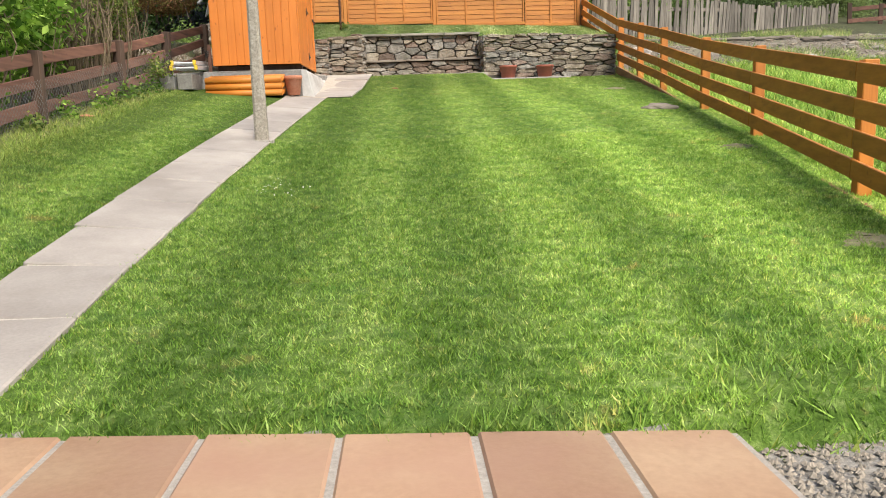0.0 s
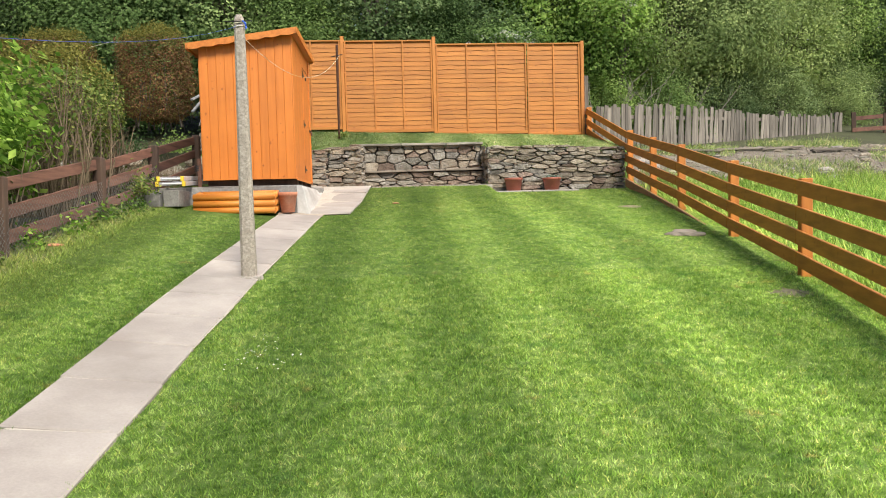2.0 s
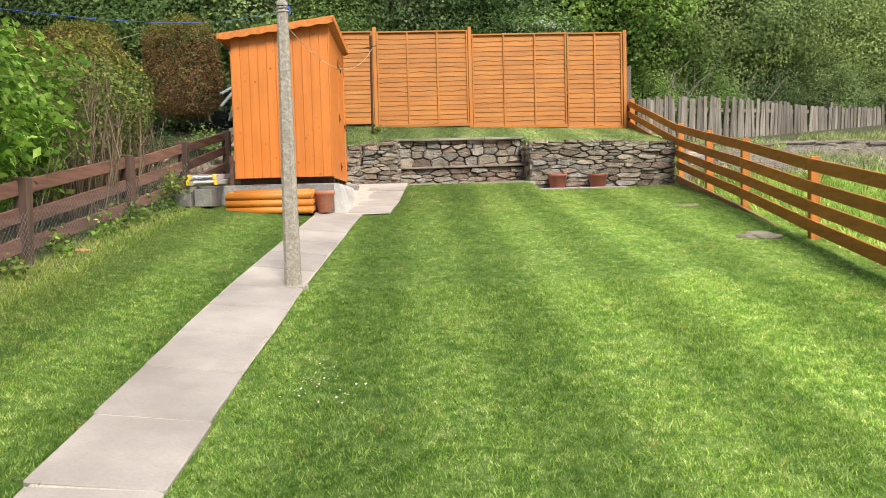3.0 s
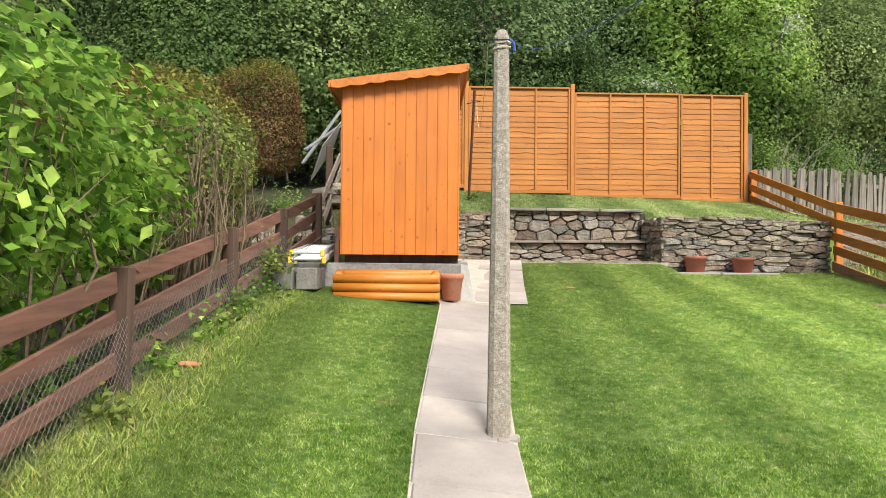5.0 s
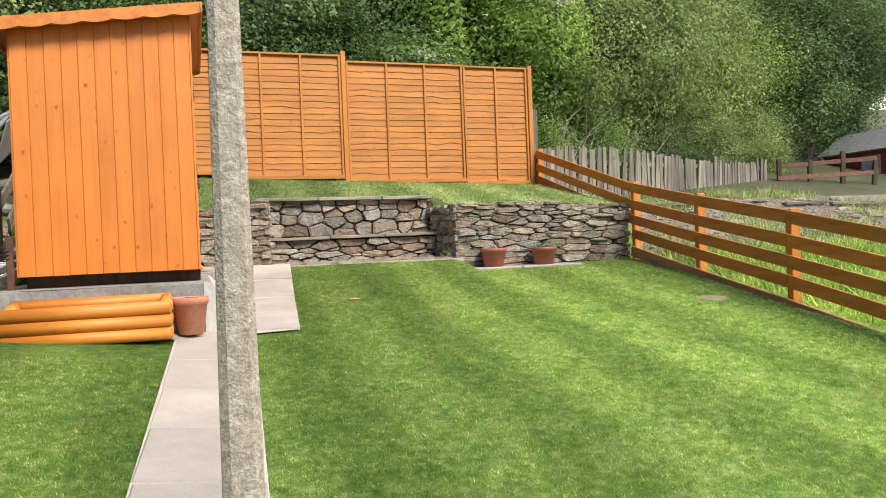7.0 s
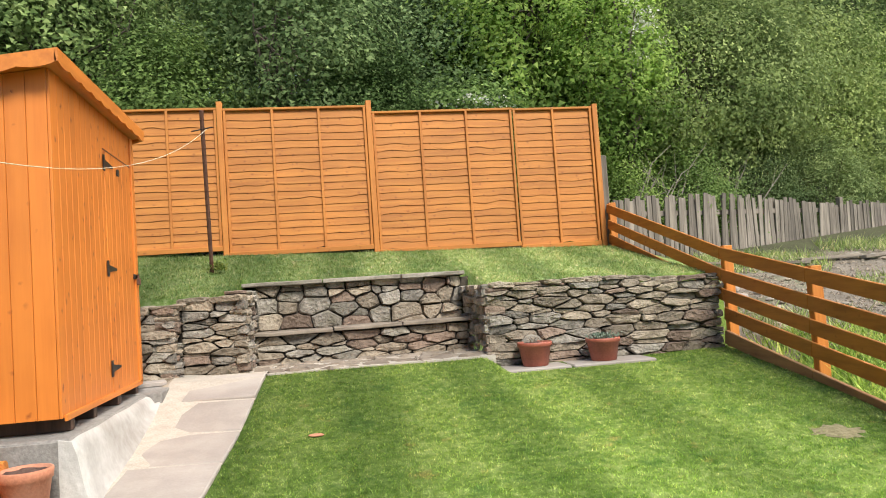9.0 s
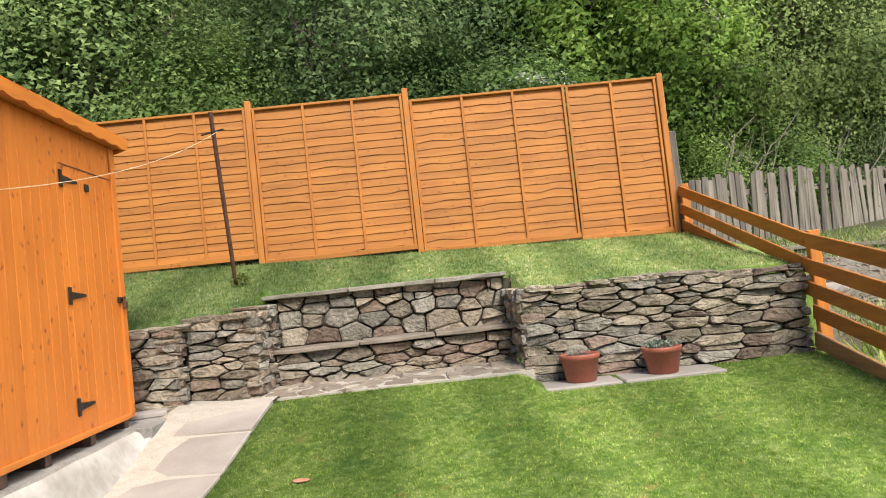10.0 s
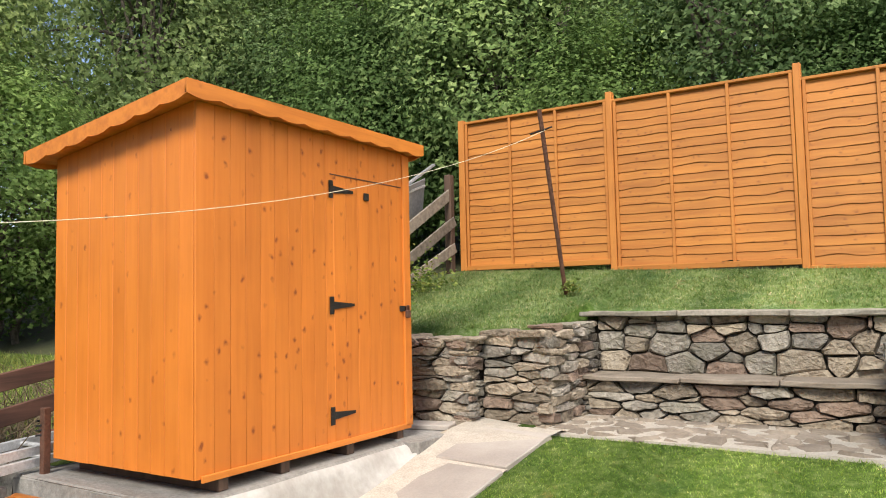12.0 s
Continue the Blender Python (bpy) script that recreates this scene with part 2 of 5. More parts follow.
M_GREY_STONE = surface("grey_wall_stone", (0.125, 0.113, 0.096), (0.39, 0.355, 0.305), 9.0, 0.9, 1.0, 34, vary=0.34, stain=(0.15, 0.145, 0.10), dist=0.03)
M_RED_STONE = surface("reddish_wall_stone", (0.145, 0.10, 0.075), (0.30, 0.225, 0.175), 8.0, 0.9, 1.0, 34, vary=0.25, dist=0.03)
M_CAPSTONE = surface("grey_cap_stone", (0.17, 0.155, 0.125), (0.33, 0.30, 0.25), 5.0, 0.9, 0.6, 40, vary=0.12, stain=(0.20, 0.205, 0.12))
# core coloured dark for the mortar and shadow in the joints between stones
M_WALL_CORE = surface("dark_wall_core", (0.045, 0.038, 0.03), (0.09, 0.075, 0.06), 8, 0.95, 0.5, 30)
M_SHED = timber("orange_stained_pine", (0.585, 0.180, 0.026), (0.505, 0.142, 0.018), "z", 0.9, 0.5, 0.06)
M_TRIM = timber("orange_stained_trim", (0.60, 0.20, 0.03), (0.44, 0.125, 0.016), "y", 0.3, 0.5, 0.06)
M_LAP = timber("orange_lap_board", (0.45, 0.172, 0.028), (0.34, 0.113, 0.016), "x", 0.5, 0.65, 0.09)
M_BATTEN = timber("orange_batten", (0.48, 0.182, 0.034), (0.36, 0.118, 0.020), "z", 0.2, 0.65, 0.08)
M_RAIL = timber("orange_fence_rail", (0.46, 0.165, 0.026), (0.30, 0.095, 0.014), "y", 0.35, 0.6, 0.10)
M_RPOST = timber("orange_fence_post", (0.52, 0.19, 0.03), (0.34, 0.11, 0.016), "z", 0.3, 0.6, 0.10)
M_GROUNDBOARD = timber("weathered_gravel_board", (0.36, 0.185, 0.075), (0.24, 0.115, 0.045), "y", 0.2, 0.8, 0.1)
M_LOG = timber("orange_log", (0.60, 0.22, 0.035), (0.42, 0.13, 0.016), "x", 0.3, 0.5, 0.08)
M_OLD = timber("dark_brown_creosoted_wood", (0.20, 0.095, 0.066), (0.075, 0.038, 0.028), "y", 0.25, 0.85, 0.25, 0.6)
M_OLDPOST = timber("dark_brown_weathered_post", (0.10, 0.06, 0.042), (0.045, 0.028, 0.02), "z", 0.0, 0.9, 0.2, 0.6)
M_GREYWOOD = timber("weathered_grey_wood", (0.225, 0.198, 0.165), (0.075, 0.065, 0.053), "z", 0.0, 0.9, 0.45, 0.6)
M_GREYRAIL = timber("weathered_grey_rail", (0.22, 0.19, 0.155), (0.10, 0.085, 0.07), "x", 0.0, 0.9, 0.3, 0.6)
M_TERRACOTTA = surface("terracotta", (0.42, 0.15, 0.085), (0.54, 0.23, 0.135), 6, 0.75, 0.15, 60, stain=(0.52, 0.30, 0.21))
M_REDPOT = surface("red_brown_plastic_pot", (0.31, 0.085, 0.055), (0.39, 0.12, 0.08), 8, 0.5, 0.05, 60)
M_COMPOST = surface("dark_compost", (0.05, 0.03, 0.025), (0.14, 0.085, 0.065), 30, 0.95, 0.8, 80)
M_IRON = surface("black_iron", (0.015, 0.015, 0.016), (0.045, 0.044, 0.045), 20, 0.5, 0.2, 80, metal=0.6)
M_RUST = surface("rusty_steel", (0.07, 0.03, 0.018), (0.15, 0.07, 0.045), 12, 0.8, 0.5, 60, metal=0.2)
M_ALU = surface("dull_aluminium", (0.52, 0.53, 0.55), (0.70, 0.71, 0.72), 10, 0.4, 0.1, 60, metal=0.35)
M_STEEL = surface("dull_grey_steel", (0.22, 0.225, 0.23), (0.36, 0.365, 0.37), 10, 0.5, 0.1, 60, metal=0.3)
M_YELLOW = surface("yellow_plastic", (0.70, 0.50, 0.04), (0.80, 0.60, 0.06), 10, 0.5, 0.05, 60)
M_BLOCK = surface("grey_concrete_block", (0.15, 0.14, 0.125), (0.26, 0.25, 0.23), 12, 0.95, 0.6, 60)
M_FELT = surface("grey_roof_felt", (0.12, 0.13, 0.13), (0.22, 0.23, 0.23), 10, 0.95, 0.5, 90)
M_CORD = surface("pale_cord", (0.62, 0.55, 0.40), (0.74, 0.68, 0.52), 30, 0.8, 0.0)
M_BLUE = surface("blue_plastic_line", (0.02, 0.07, 0.42), (0.04, 0.13, 0.60), 30, 0.5, 0.0)
M_GALV = surface("galvanised_wire", (0.12, 0.12, 0.12), (0.22, 0.22, 0.21), 30, 0.6, 0.0, metal=0.3)
M_REDHUT = timber("red_painted_boards", (0.30, 0.035, 0.03), (0.19, 0.022, 0.02), "x", 0.0, 0.6, 0.1)
M_HOUSE = surface("cream_render", (0.50, 0.47, 0.42), (0.60, 0.57, 0.51), 3, 0.9, 0.3, 50)
M_BARK = surface("grey_brown_bark", (0.055, 0.045, 0.035), (0.15, 0.125, 0.10), 9, 0.95, 0.8, 40, dist=0.02)
M_TWIG = surface("dry_twig", (0.10, 0.075, 0.045), (0.25, 0.185, 0.12), 9, 0.9, 0.4, 40)
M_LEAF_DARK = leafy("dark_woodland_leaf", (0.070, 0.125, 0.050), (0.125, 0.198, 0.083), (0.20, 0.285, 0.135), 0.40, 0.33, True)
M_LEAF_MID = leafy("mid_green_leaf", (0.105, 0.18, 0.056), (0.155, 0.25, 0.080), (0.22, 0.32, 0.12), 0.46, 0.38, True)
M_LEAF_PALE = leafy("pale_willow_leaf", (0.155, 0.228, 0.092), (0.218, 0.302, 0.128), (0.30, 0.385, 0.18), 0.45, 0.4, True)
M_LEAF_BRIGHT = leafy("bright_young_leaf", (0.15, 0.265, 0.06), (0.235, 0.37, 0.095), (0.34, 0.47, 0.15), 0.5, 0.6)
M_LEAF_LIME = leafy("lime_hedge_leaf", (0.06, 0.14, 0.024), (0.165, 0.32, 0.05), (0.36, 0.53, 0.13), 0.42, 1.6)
M_LEAF_PRIVET = leafy("privet_leaf", (0.08, 0.135, 0.03), (0.17, 0.235, 0.06), (0.32, 0.35, 0.10), 0.4)
M_LEAF_BEECH = leafy("russet_clipped_leaf", (0.10, 0.055, 0.028), (0.21, 0.105, 0.062), (0.17, 0.17, 0.05), 0.25, 1.4)
M_LEAF_TOP = leafy("olive_new_growth_leaf", (0.10, 0.11, 0.025), (0.19, 0.18, 0.045), (0.26, 0.25, 0.06), 0.3)
M_BLOSSOM = leafy("white_blossom", (0.62, 0.62, 0.55), (0.75, 0.75, 0.70), (0.82, 0.82, 0.78), 0.2)


# ---- building helpers ----
def thing(name, at, label, category, group="", kind=""):
    ob = new(name)
    ob.empty_display_size = 0.1
    ob.location = at
    return tagged(ob, label, category, group, kind)


def mesh_of(name, bm, material):
    me = bpy.data.meshes.new(name)
    bm.normal_update()
    bm.to_mesh(me)
    bm.free()
    for mm in (material if isinstance(material, (list, tuple)) else [material]):
        me.materials.append(mm)
    return me


def part(name, bm, material, parent, label=""):
    ob = new(name, mesh_of(name, bm, material) if isinstance(bm, bmesh.types.BMesh) else bm)
    ob.parent = parent
    return tagged(ob, label)


def setting(name, bm, material, label, category):
    ob = new(name, mesh_of(name, bm, material) if isinstance(bm, bmesh.types.BMesh) else bm)
    return tagged(ob, label, category, kind="structure")


def box(bm, x0, x1, y0, y1, z0, z1, m=None):
    vs = [Vector((x, y, z)) for z in (z0, z1) for y in (y0, y1) for x in (x0, x1)]
    vs = [bm.verts.new(m @ v if m else v) for v in vs]
    for f in ((0, 2, 3, 1), (4, 5, 7, 6), (0, 1, 5, 4), (2, 6, 7, 3), (0, 4, 6, 2), (1, 3, 7, 5)):
        bm.faces.new([vs[i] for i in f])
    return vs


def rounded(bm, width=0.006, seg=1):
    bmesh.ops.bevel(bm, geom=bm.edges[:], offset=width, segments=seg, affect='EDGES', profile=0.6)
    return bm


def block(x0, x1, y0, y1, z0, z1, bev=0.006, m=None):
    bm = bmesh.new()
    box(bm, x0, x1, y0, y1, z0, z1, m)
    return rounded(bm, bev) if bev else bm


def along(p0, p1, up=(0, 0, 1)):
    """A pose at p0 whose x axis runs to p1 and whose z axis is near up; and the length."""
    p0, p1 = Vector(p0), Vector(p1)
    d = p1 - p0
    x = d.normalized()
    y = Vector(up).cross(x)
    y = y.normalized() if y.length > 1e-5 else Vector((0, 1, 0))
    z = x.cross(y)
    m = Matrix((x, y, z)).transposed().to_4x4()
    m.translation = p0
    return m, d.length


def beam(p0, p1, thick, deep, bev=0.005, up=(0, 0, 1), sag=0.0):
    m, ln = along(p0, p1, up)
    return block(0, ln, -thick / 2, thick / 2, -deep / 2, deep / 2, bev, m)


def tube(bm, pts, radii, n=6, caps=True):
    """A tube through points, with a radius at each."""
    rings = []
    for i, p in enumerate(pts):
        a = Vector(pts[max(i - 1, 0)])
        b = Vector(pts[min(i + 1, len(pts) - 1)])
        d = (b - a).normalized()
        u = d.cross(Vector((0.31, 0.17, 0.93)) if abs(d.z) < 0.9 else Vector((1, 0.1, 0))).normalized()
        v = d.cross(u)
        rings.append([bm.verts.new(Vector(p) + (u * math.cos(6.2832 * k / n) + v * math.sin(6.2832 * k / n)) * radii[i]) for k in range(n)])
    for r0, r1 in zip(rings, rings[1:]):
        for k in range(n):
            bm.faces.new((r0[k], r0[(k + 1) % n], r1[(k + 1) % n], r1[k]))
    if caps:
        bm.faces.new(rings[0][::-1])
        bm.faces.new(rings[-1])
    return bm


def lathe(profile, n=28):
    bm = bmesh.new()
    rings = []
    for r, z in profile:
        rings.append([bm.verts.new((r * math.cos(6.2832 * k / n), r * math.sin(6.2832 * k / n), z)) for k in range(n)])
    for r0, r1 in zip(rings, rings[1:]):
        for k in range(n):
            bm.faces.new((r0[k], r0[(k + 1) % n], r1[(k + 1) % n], r1[k])).smooth = True
    bm.faces.new(rings[0][::-1])
    bm.faces.new(rings[-1])
    return bm


def cord(name, p0, p1, sag, radius, material, parent=None, steps=14):
    bm = bmesh.new()
    p0, p1 = Vector(p0), Vector(p1)
    pts = []
    for i in range(steps + 1):
        f = i / steps
        q = p0.lerp(p1, f)
        q.z -= sag * 4 * f * (1 - f)
        pts.append(q)
    tube(bm, pts, [radius] * len(pts), 5)
    return part(name, bm, material, parent)


def soup(name, verts, per, material):
    """A mesh of many separate small polygons; verts: an array of shape (count, per, 3)."""
    n = len(verts)
    me = bpy.data.meshes.new(name)
    me.vertices.add(n * per)
    me.vertices.foreach_set("co", np.ascontiguousarray(verts, dtype=np.float32).ravel())
    me.loops.add(n * per)
    me.loops.foreach_set("vertex_index", np.arange(n * per, dtype=np.int32))
    me.polygons.add(n)
    me.polygons.foreach_set("loop_start", np.arange(0, n * per, per, dtype=np.int32))
    me.update(calc_edges=True)
    me.materials.append(material)
    return me


def leaves(name, centres, size, material, rng, droop=0.3, slim=0.55, flat=0.4, out=None, three=False):
    """Pointed leaves at the centres, turned at random, or facing roughly along the directions in out."""
    n = len(centres)
    d = rng.normal(size=(n, 3))
    d[:, 2] = d[:, 2] * 0.6 - droop
    if out is not None:
        f = out * 1.5 + rng.normal(size=(n, 3)) * 0.42 + np.array([0, 0, 0.4])
        f /= np.linalg.norm(f, axis=1, keepdims=True) + 1e-9
        d -= f * (d * f).sum(axis=1, keepdims=True)
        r = f
    else:
        r = rng.normal(size=(n, 3))
        r[:, 2] += flat * 2
    d /= np.linalg.norm(d, axis=1, keepdims=True) + 1e-9
    s = np.cross(d, r)
    s /= np.linalg.norm(s, axis=1, keepdims=True) + 1e-9
    ln = (size * rng.uniform(0.65, 1.3, n))[:, None]
    if three:
        side = rng.choice((-1.0, 1.0), n)[:, None]
        v = np.stack([centres - d * ln * 0.5, centres + s * side * ln * slim, centres + d * ln * 0.5], axis=1)
        return soup(name, v, 3, material)
    v = np.stack([centres - d * ln * 0.5, centres + s * ln * slim * 0.5 - d * ln * 0.05, centres + d * ln * 0.5, centres - s * ln * slim * 0.5 - d * ln * 0.05], axis=1)
    return soup(name, v, 4, material)


# ---- ground ----
LOW_Y = [-40, 1.0, 1.20, 1.29, 3.78, 5.0, 6.56, 8.0, 10.2, 10.9, 12.5, 12.75, 13.6, 14.2]
LOW_Z = [0.5, 0.60, 0.605, 0.70, 1.0, 1.165, 1.365, 1.575, 1.88, 1.98, 2.185, 2.20, 2.22, 2.24]


def smooth(a, b, t):
    f = min(1.0, max(0.0, (t - a) / (b - a)))
    return f * f * (3 - 2 * f)


def low(y):
    return float(np.interp(y, LOW_Y, LOW_Z))


def far_slope(y):
    return float(np.interp(y, [1.28, 6.0, 9.0, 11.4, 12.8, 14.0, 15.68, 17.0, 22, 40, 70, 300], [0.70, 1.27, 1.76, 2.10, 2.32, 2.58, 3.0, 3.2, 4.4, 9.5, 15.0, 22.0]))


def wall_line(x):
    """Where the retaining wall's inside runs."""
    if x < -0.45:
        return 13.12
    return 14.08 if x < 1.85 else 13.05


def front_skew(x, y):
    """The lawn meets the patio on a slightly skewed line."""
    return (0.5 - min(2.0, max(-4.0, x))) * 0.104 * (1 - smooth(1.5, 3.2, y))


def gz(x, y):
    inside = low(y - front_skew(x, y))
    if 11 < y < 14:
        inside += 0.115 * smooth(11.2, 12.7, y) * (1 - smooth(1.72, 1.92, x))
    if -0.45 < x < 1.85 and 12.75 < y < 14.05:
        inside = min(inside, 2.25)
    if -2.55 < x < -0.96 and 10.4 < y < 12.85:
        inside = min(inside, 2.24)
    if y > wall_line(x):
        top = 3.02 if x < -0.45 else (3.12 if x < 1.85 else 2.93)
        w0 = wall_line(x)
        inside = top + (np.interp(x, [-2.6, 4.2], [3.60, 3.38]) - top) * min(1, (y - w0) / (15.6 - w0)) if y < 15.6 else far_slope(y)
    side = far_slope(y) if y > 1.9 else inside
    if x > 4.3:
        return inside + (side - inside) * smooth(4.3, 4.5, x)
    if y < 13.1 and not (-2.55 < x < -0.96 and 10.4 < y < 12.85):
        inside += 0.11 * min(max(0.0, -0.9 - x), 2.1) * smooth(1.3, 4, y)
    if x < -2.9:
        return inside + (side + 0.25 * smooth(1.3, 4, y) - inside) * smooth(-2.9, -3.5, x)
    return inside


def grid_line(fine0, fine1, step, lo, hi):
    line = list(np.arange(fine0, fine1 + 1e-6, step))
    d, v = step, fine1
    while v < hi:
        d *= 1.35
        v += d
        line.append(min(v, hi))
    d, v = step, fine0
    while v > lo:
        d *= 1.35
        v -= d
        line.insert(0, max(v, lo))
    return line


gxs, gys = grid_line(-3.7, 4.9, 0.1, -420, 420), grid_line(0.6, 16.4, 0.1, -300, 600)
bm = bmesh.new()
gv = [[bm.verts.new((x, y, gz(x, y) + 0.012 * noise.noise((x * 0.9, y * 0.9, 3)))) for x in gxs] for y in gys]
for j in range(len(gys) - 1):
    for i in range(len(gxs) - 1):
        f = bm.faces.new((gv[j][i], gv[j][i + 1], gv[j + 1][i + 1], gv[j + 1][i]))
        f.smooth = True
        cx, cy = (gxs[i] + gxs[i + 1]) / 2, (gys[j] + gys[j + 1]) / 2
        n = noise.noise((cx * 0.6, cy * 0.6, 7))
        if cy - front_skew(cx, cy) < 1.2:
            f.material_index = 1
        elif cy > 16.6 or (-4.9 < cx < -3.2 and cy > 1.6) or (cx < -4 and cy > 13.3):
            f.material_index = 3
        elif -2.9 < cx < 4.3 and cy > wall_line(cx):
            f.material_index = 4
        elif cx > 4.3 and cy > 12.3 + 1.2 * n:
            f.material_index = 2
setting("ground", bm, [M_TURF, M_GRAVEL, M_BANK, M_SOIL, M_TURF_PALE], "sloping mown green lawn with gravel, stony bank and woodland soil", "ground")

# plain house wall that closes the place behind the walk
setting("house_wall", block(-9, 9, -7.0, -6.7, 0.3, 5.2, 0.02), M_HOUSE, "plain cream rendered house wall", "wall")


# ---- retaining wall of dry stone with a built-in bench ----
WALL_RECTS = [
    # origin, direction along the face, length, bottom, top, outward normal, larger stones
    ((-1.75, 12.76), (1, 0), 0.83, 2.20, 2.95, (0, -1), 0.85),
    ((-0.92, 12.76), (0, 1), 0.24, 2.22, 2.95, (1, 0), 0.8),
    ((-0.92, 12.98), (1, 0), 0.58, 2.20, 2.99, (0, -1), 0.95),
    ((-0.34, 12.98), (0, 1), 0.95, 2.24, 3.06, (1, 0), 0.9),
    ((-0.34, 13.63), (1, 0), 2.14, 2.24, 2.60, (0, -1), 0.72),
    ((-0.34, 13.93), (1, 0), 2.14, 2.64, 3.10, (0, -1), 1.3),
    ((1.80, 13.93), (0, -1), 1.08, 2.24, 2.97, (-1, 0), 1.0),
    ((1.80, 12.85), (1, 0), 2.36, 2.12, 2.93, (0, -1), 0.82),
]
bm = bmesh.new()
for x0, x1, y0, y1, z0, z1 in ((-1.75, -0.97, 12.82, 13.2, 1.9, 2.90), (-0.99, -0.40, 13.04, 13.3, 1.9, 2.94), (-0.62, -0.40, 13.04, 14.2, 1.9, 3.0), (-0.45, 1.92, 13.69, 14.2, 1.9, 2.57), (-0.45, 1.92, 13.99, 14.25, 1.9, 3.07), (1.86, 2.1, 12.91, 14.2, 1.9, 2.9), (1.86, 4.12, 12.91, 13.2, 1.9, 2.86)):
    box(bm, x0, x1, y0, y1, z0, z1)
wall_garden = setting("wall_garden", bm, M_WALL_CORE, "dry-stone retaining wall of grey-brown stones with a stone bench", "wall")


# ---- paving ----
def slab_mesh(w, d, h, bev=0.008):
    bm = block(-w / 2, w / 2, -d / 2, d / 2, -h, 0, bev)
    return mesh_of("slab", bm, M_SLAB)


PATH_Y, PATH_X = [1.0, 2.0, 4.3, 6.5, 8.5, 10.3], [-1.303, -1.293, -1.273, -1.237, -1.125, -1.025]


def hw(y):
    return float(np.interp(y, [3.4, 5.4], [0.226, 0.272]))


def path_x(y):
    return float(np.interp(y, PATH_Y, PATH_X))


bm = bmesh.new()
prev = None
for i in range(31):
    y = 1.28 + i * 0.294
    x = path_x(y)
    ring = [bm.verts.new((x - hw(y), y, gz(x - hw(y), y) + 0.014)), bm.verts.new((x + hw(y), y, gz(x + hw(y), y) + 0.014))]
    if prev:
        bm.faces.new((prev[0], prev[1], ring[1], ring[0]))
    prev = ring
footpath = setting("path", bm, M_JOINT, "narrow pale grey concrete slab path up the lawn", "path")


def lay(ob, x, y, lift, spin, reach=0.25):
    """Bed a slab on the slope."""
    sy = math.atan2(gz(x, y + reach) - gz(x, y - reach), 2 * reach)
    sx = math.atan2(gz(x + reach, y) - gz(x - reach, y), 2 * reach)
    ob.matrix_basis = pose(x, y, (gz(x - reach, y) + gz(x + reach, y)) / 2 + lift, math.degrees(sy), -math.degrees(sx), spin)


slab_a, slab_c, slab_d = (slab_mesh(w, 0.596, 0.05) for w in (0.53, 0.50, 0.515))
for i in range(14):
    y = 1.86 + i * 0.610
    x = path_x(y)
    ob = part("slab", slab_c if y < 3.6 else slab_d if y < 5.2 else slab_a, M_SLAB, footpath)
    turn = -math.degrees(math.atan2(path_x(y + 0.3) - path_x(y - 0.3), 0.6))
    lay(ob, x + random.uniform(-0.006, 0.006), y, 0.022 + random.uniform(-0.003, 0.003), turn + random.uniform(-0.6, 0.6))
bm = bmesh.new()
prev = None
for i in range(15):
    y = 10.0 + i * 0.19 if i < 2 else 10.22 + (i - 2) * 0.23
    xl, xr = (-1.33, -0.75) if i < 2 else (-1.12, -0.41 + (y - 10.25) * 0.095)
    ring = [bm.verts.new((x, y, max(gz(x, y), gz(x, y - 0.1)) + (0.015 if y < 12.3 else 0.03))) for x in (xl, max(xl + 0.1, -0.95), xr)]
    if prev:
        for k in range(2):
            f = bm.faces.new((prev[k], prev[k + 1], ring[k + 1], ring[k]))
            f.material_index = 1 if k == 0 or i < 3 else 0
    prev = ring
landing = setting("landing", bm, [M_JOINT, M_BUFF], "pale concrete slabs beside the shed door", "paving")
slab_b = slab_mesh(0.555, 0.584, 0.05)
for i in range(4):
    y = 10.55 + i * 0.60
    ob = part("slab", slab_b, M_SLAB, landing)
    lay(ob, -0.40 + (y - 10.25) * 0.095 - 0.29, y, 0.024, -5.4 + random.uniform(-0.5, 0.5))
# white cement haunch along the shed base
bm = bmesh.new()
rows = []
for i in range(14):
    y = 10.27 + i * 0.178
    zg = gz(-0.97, y) - 0.02
    zt = max(2.296 + 0.006 * noise.noise((0, y * 3, 1)), zg + 0.03)
    k = 0.02 * noise.noise((1, y * 4, 2))
    rows.append([bm.verts.new(p) for p in ((-1.10, y, zt), (-1.035 + k, y, zt - 0.01), (-1.01 + k, y, zt - 0.06 * (zt - zg) / 0.3), (-0.98 + k, y, zg + 0.4 * (zt - zg)), (-0.945 + k, y, zg + 0.05), (-0.92, y, zg))])
for a, b in zip(rows, rows[1:]):
    for k in range(5):
        bm.faces.new((a[k], a[k + 1], b[k + 1], b[k])).smooth = True
foot = [bm.verts.new((v.co.x, 10.265, 1.8)) for v in (rows[0][0], rows[0][-1])]
bm.faces.new([foot[0], foot[1]] + rows[0][::-1])
setting("haunch", bm, M_WHITE, "white cement haunch between shed base and slabs", "paving")
# shed base
bm = block(-2.55, -1.04, 10.28, 12.78, 1.6, 2.30, 0.015)
bmesh.ops.subdivide_edges(bm, edges=bm.edges[:], cuts=3)
for v in bm.verts:
    v.co += Vector((0, 0.03, 0.006)) * noise.noise(v.co * 5)
setting("shed_base", bm, M_CEMENT, "rough grey concrete base under the shed", "base")

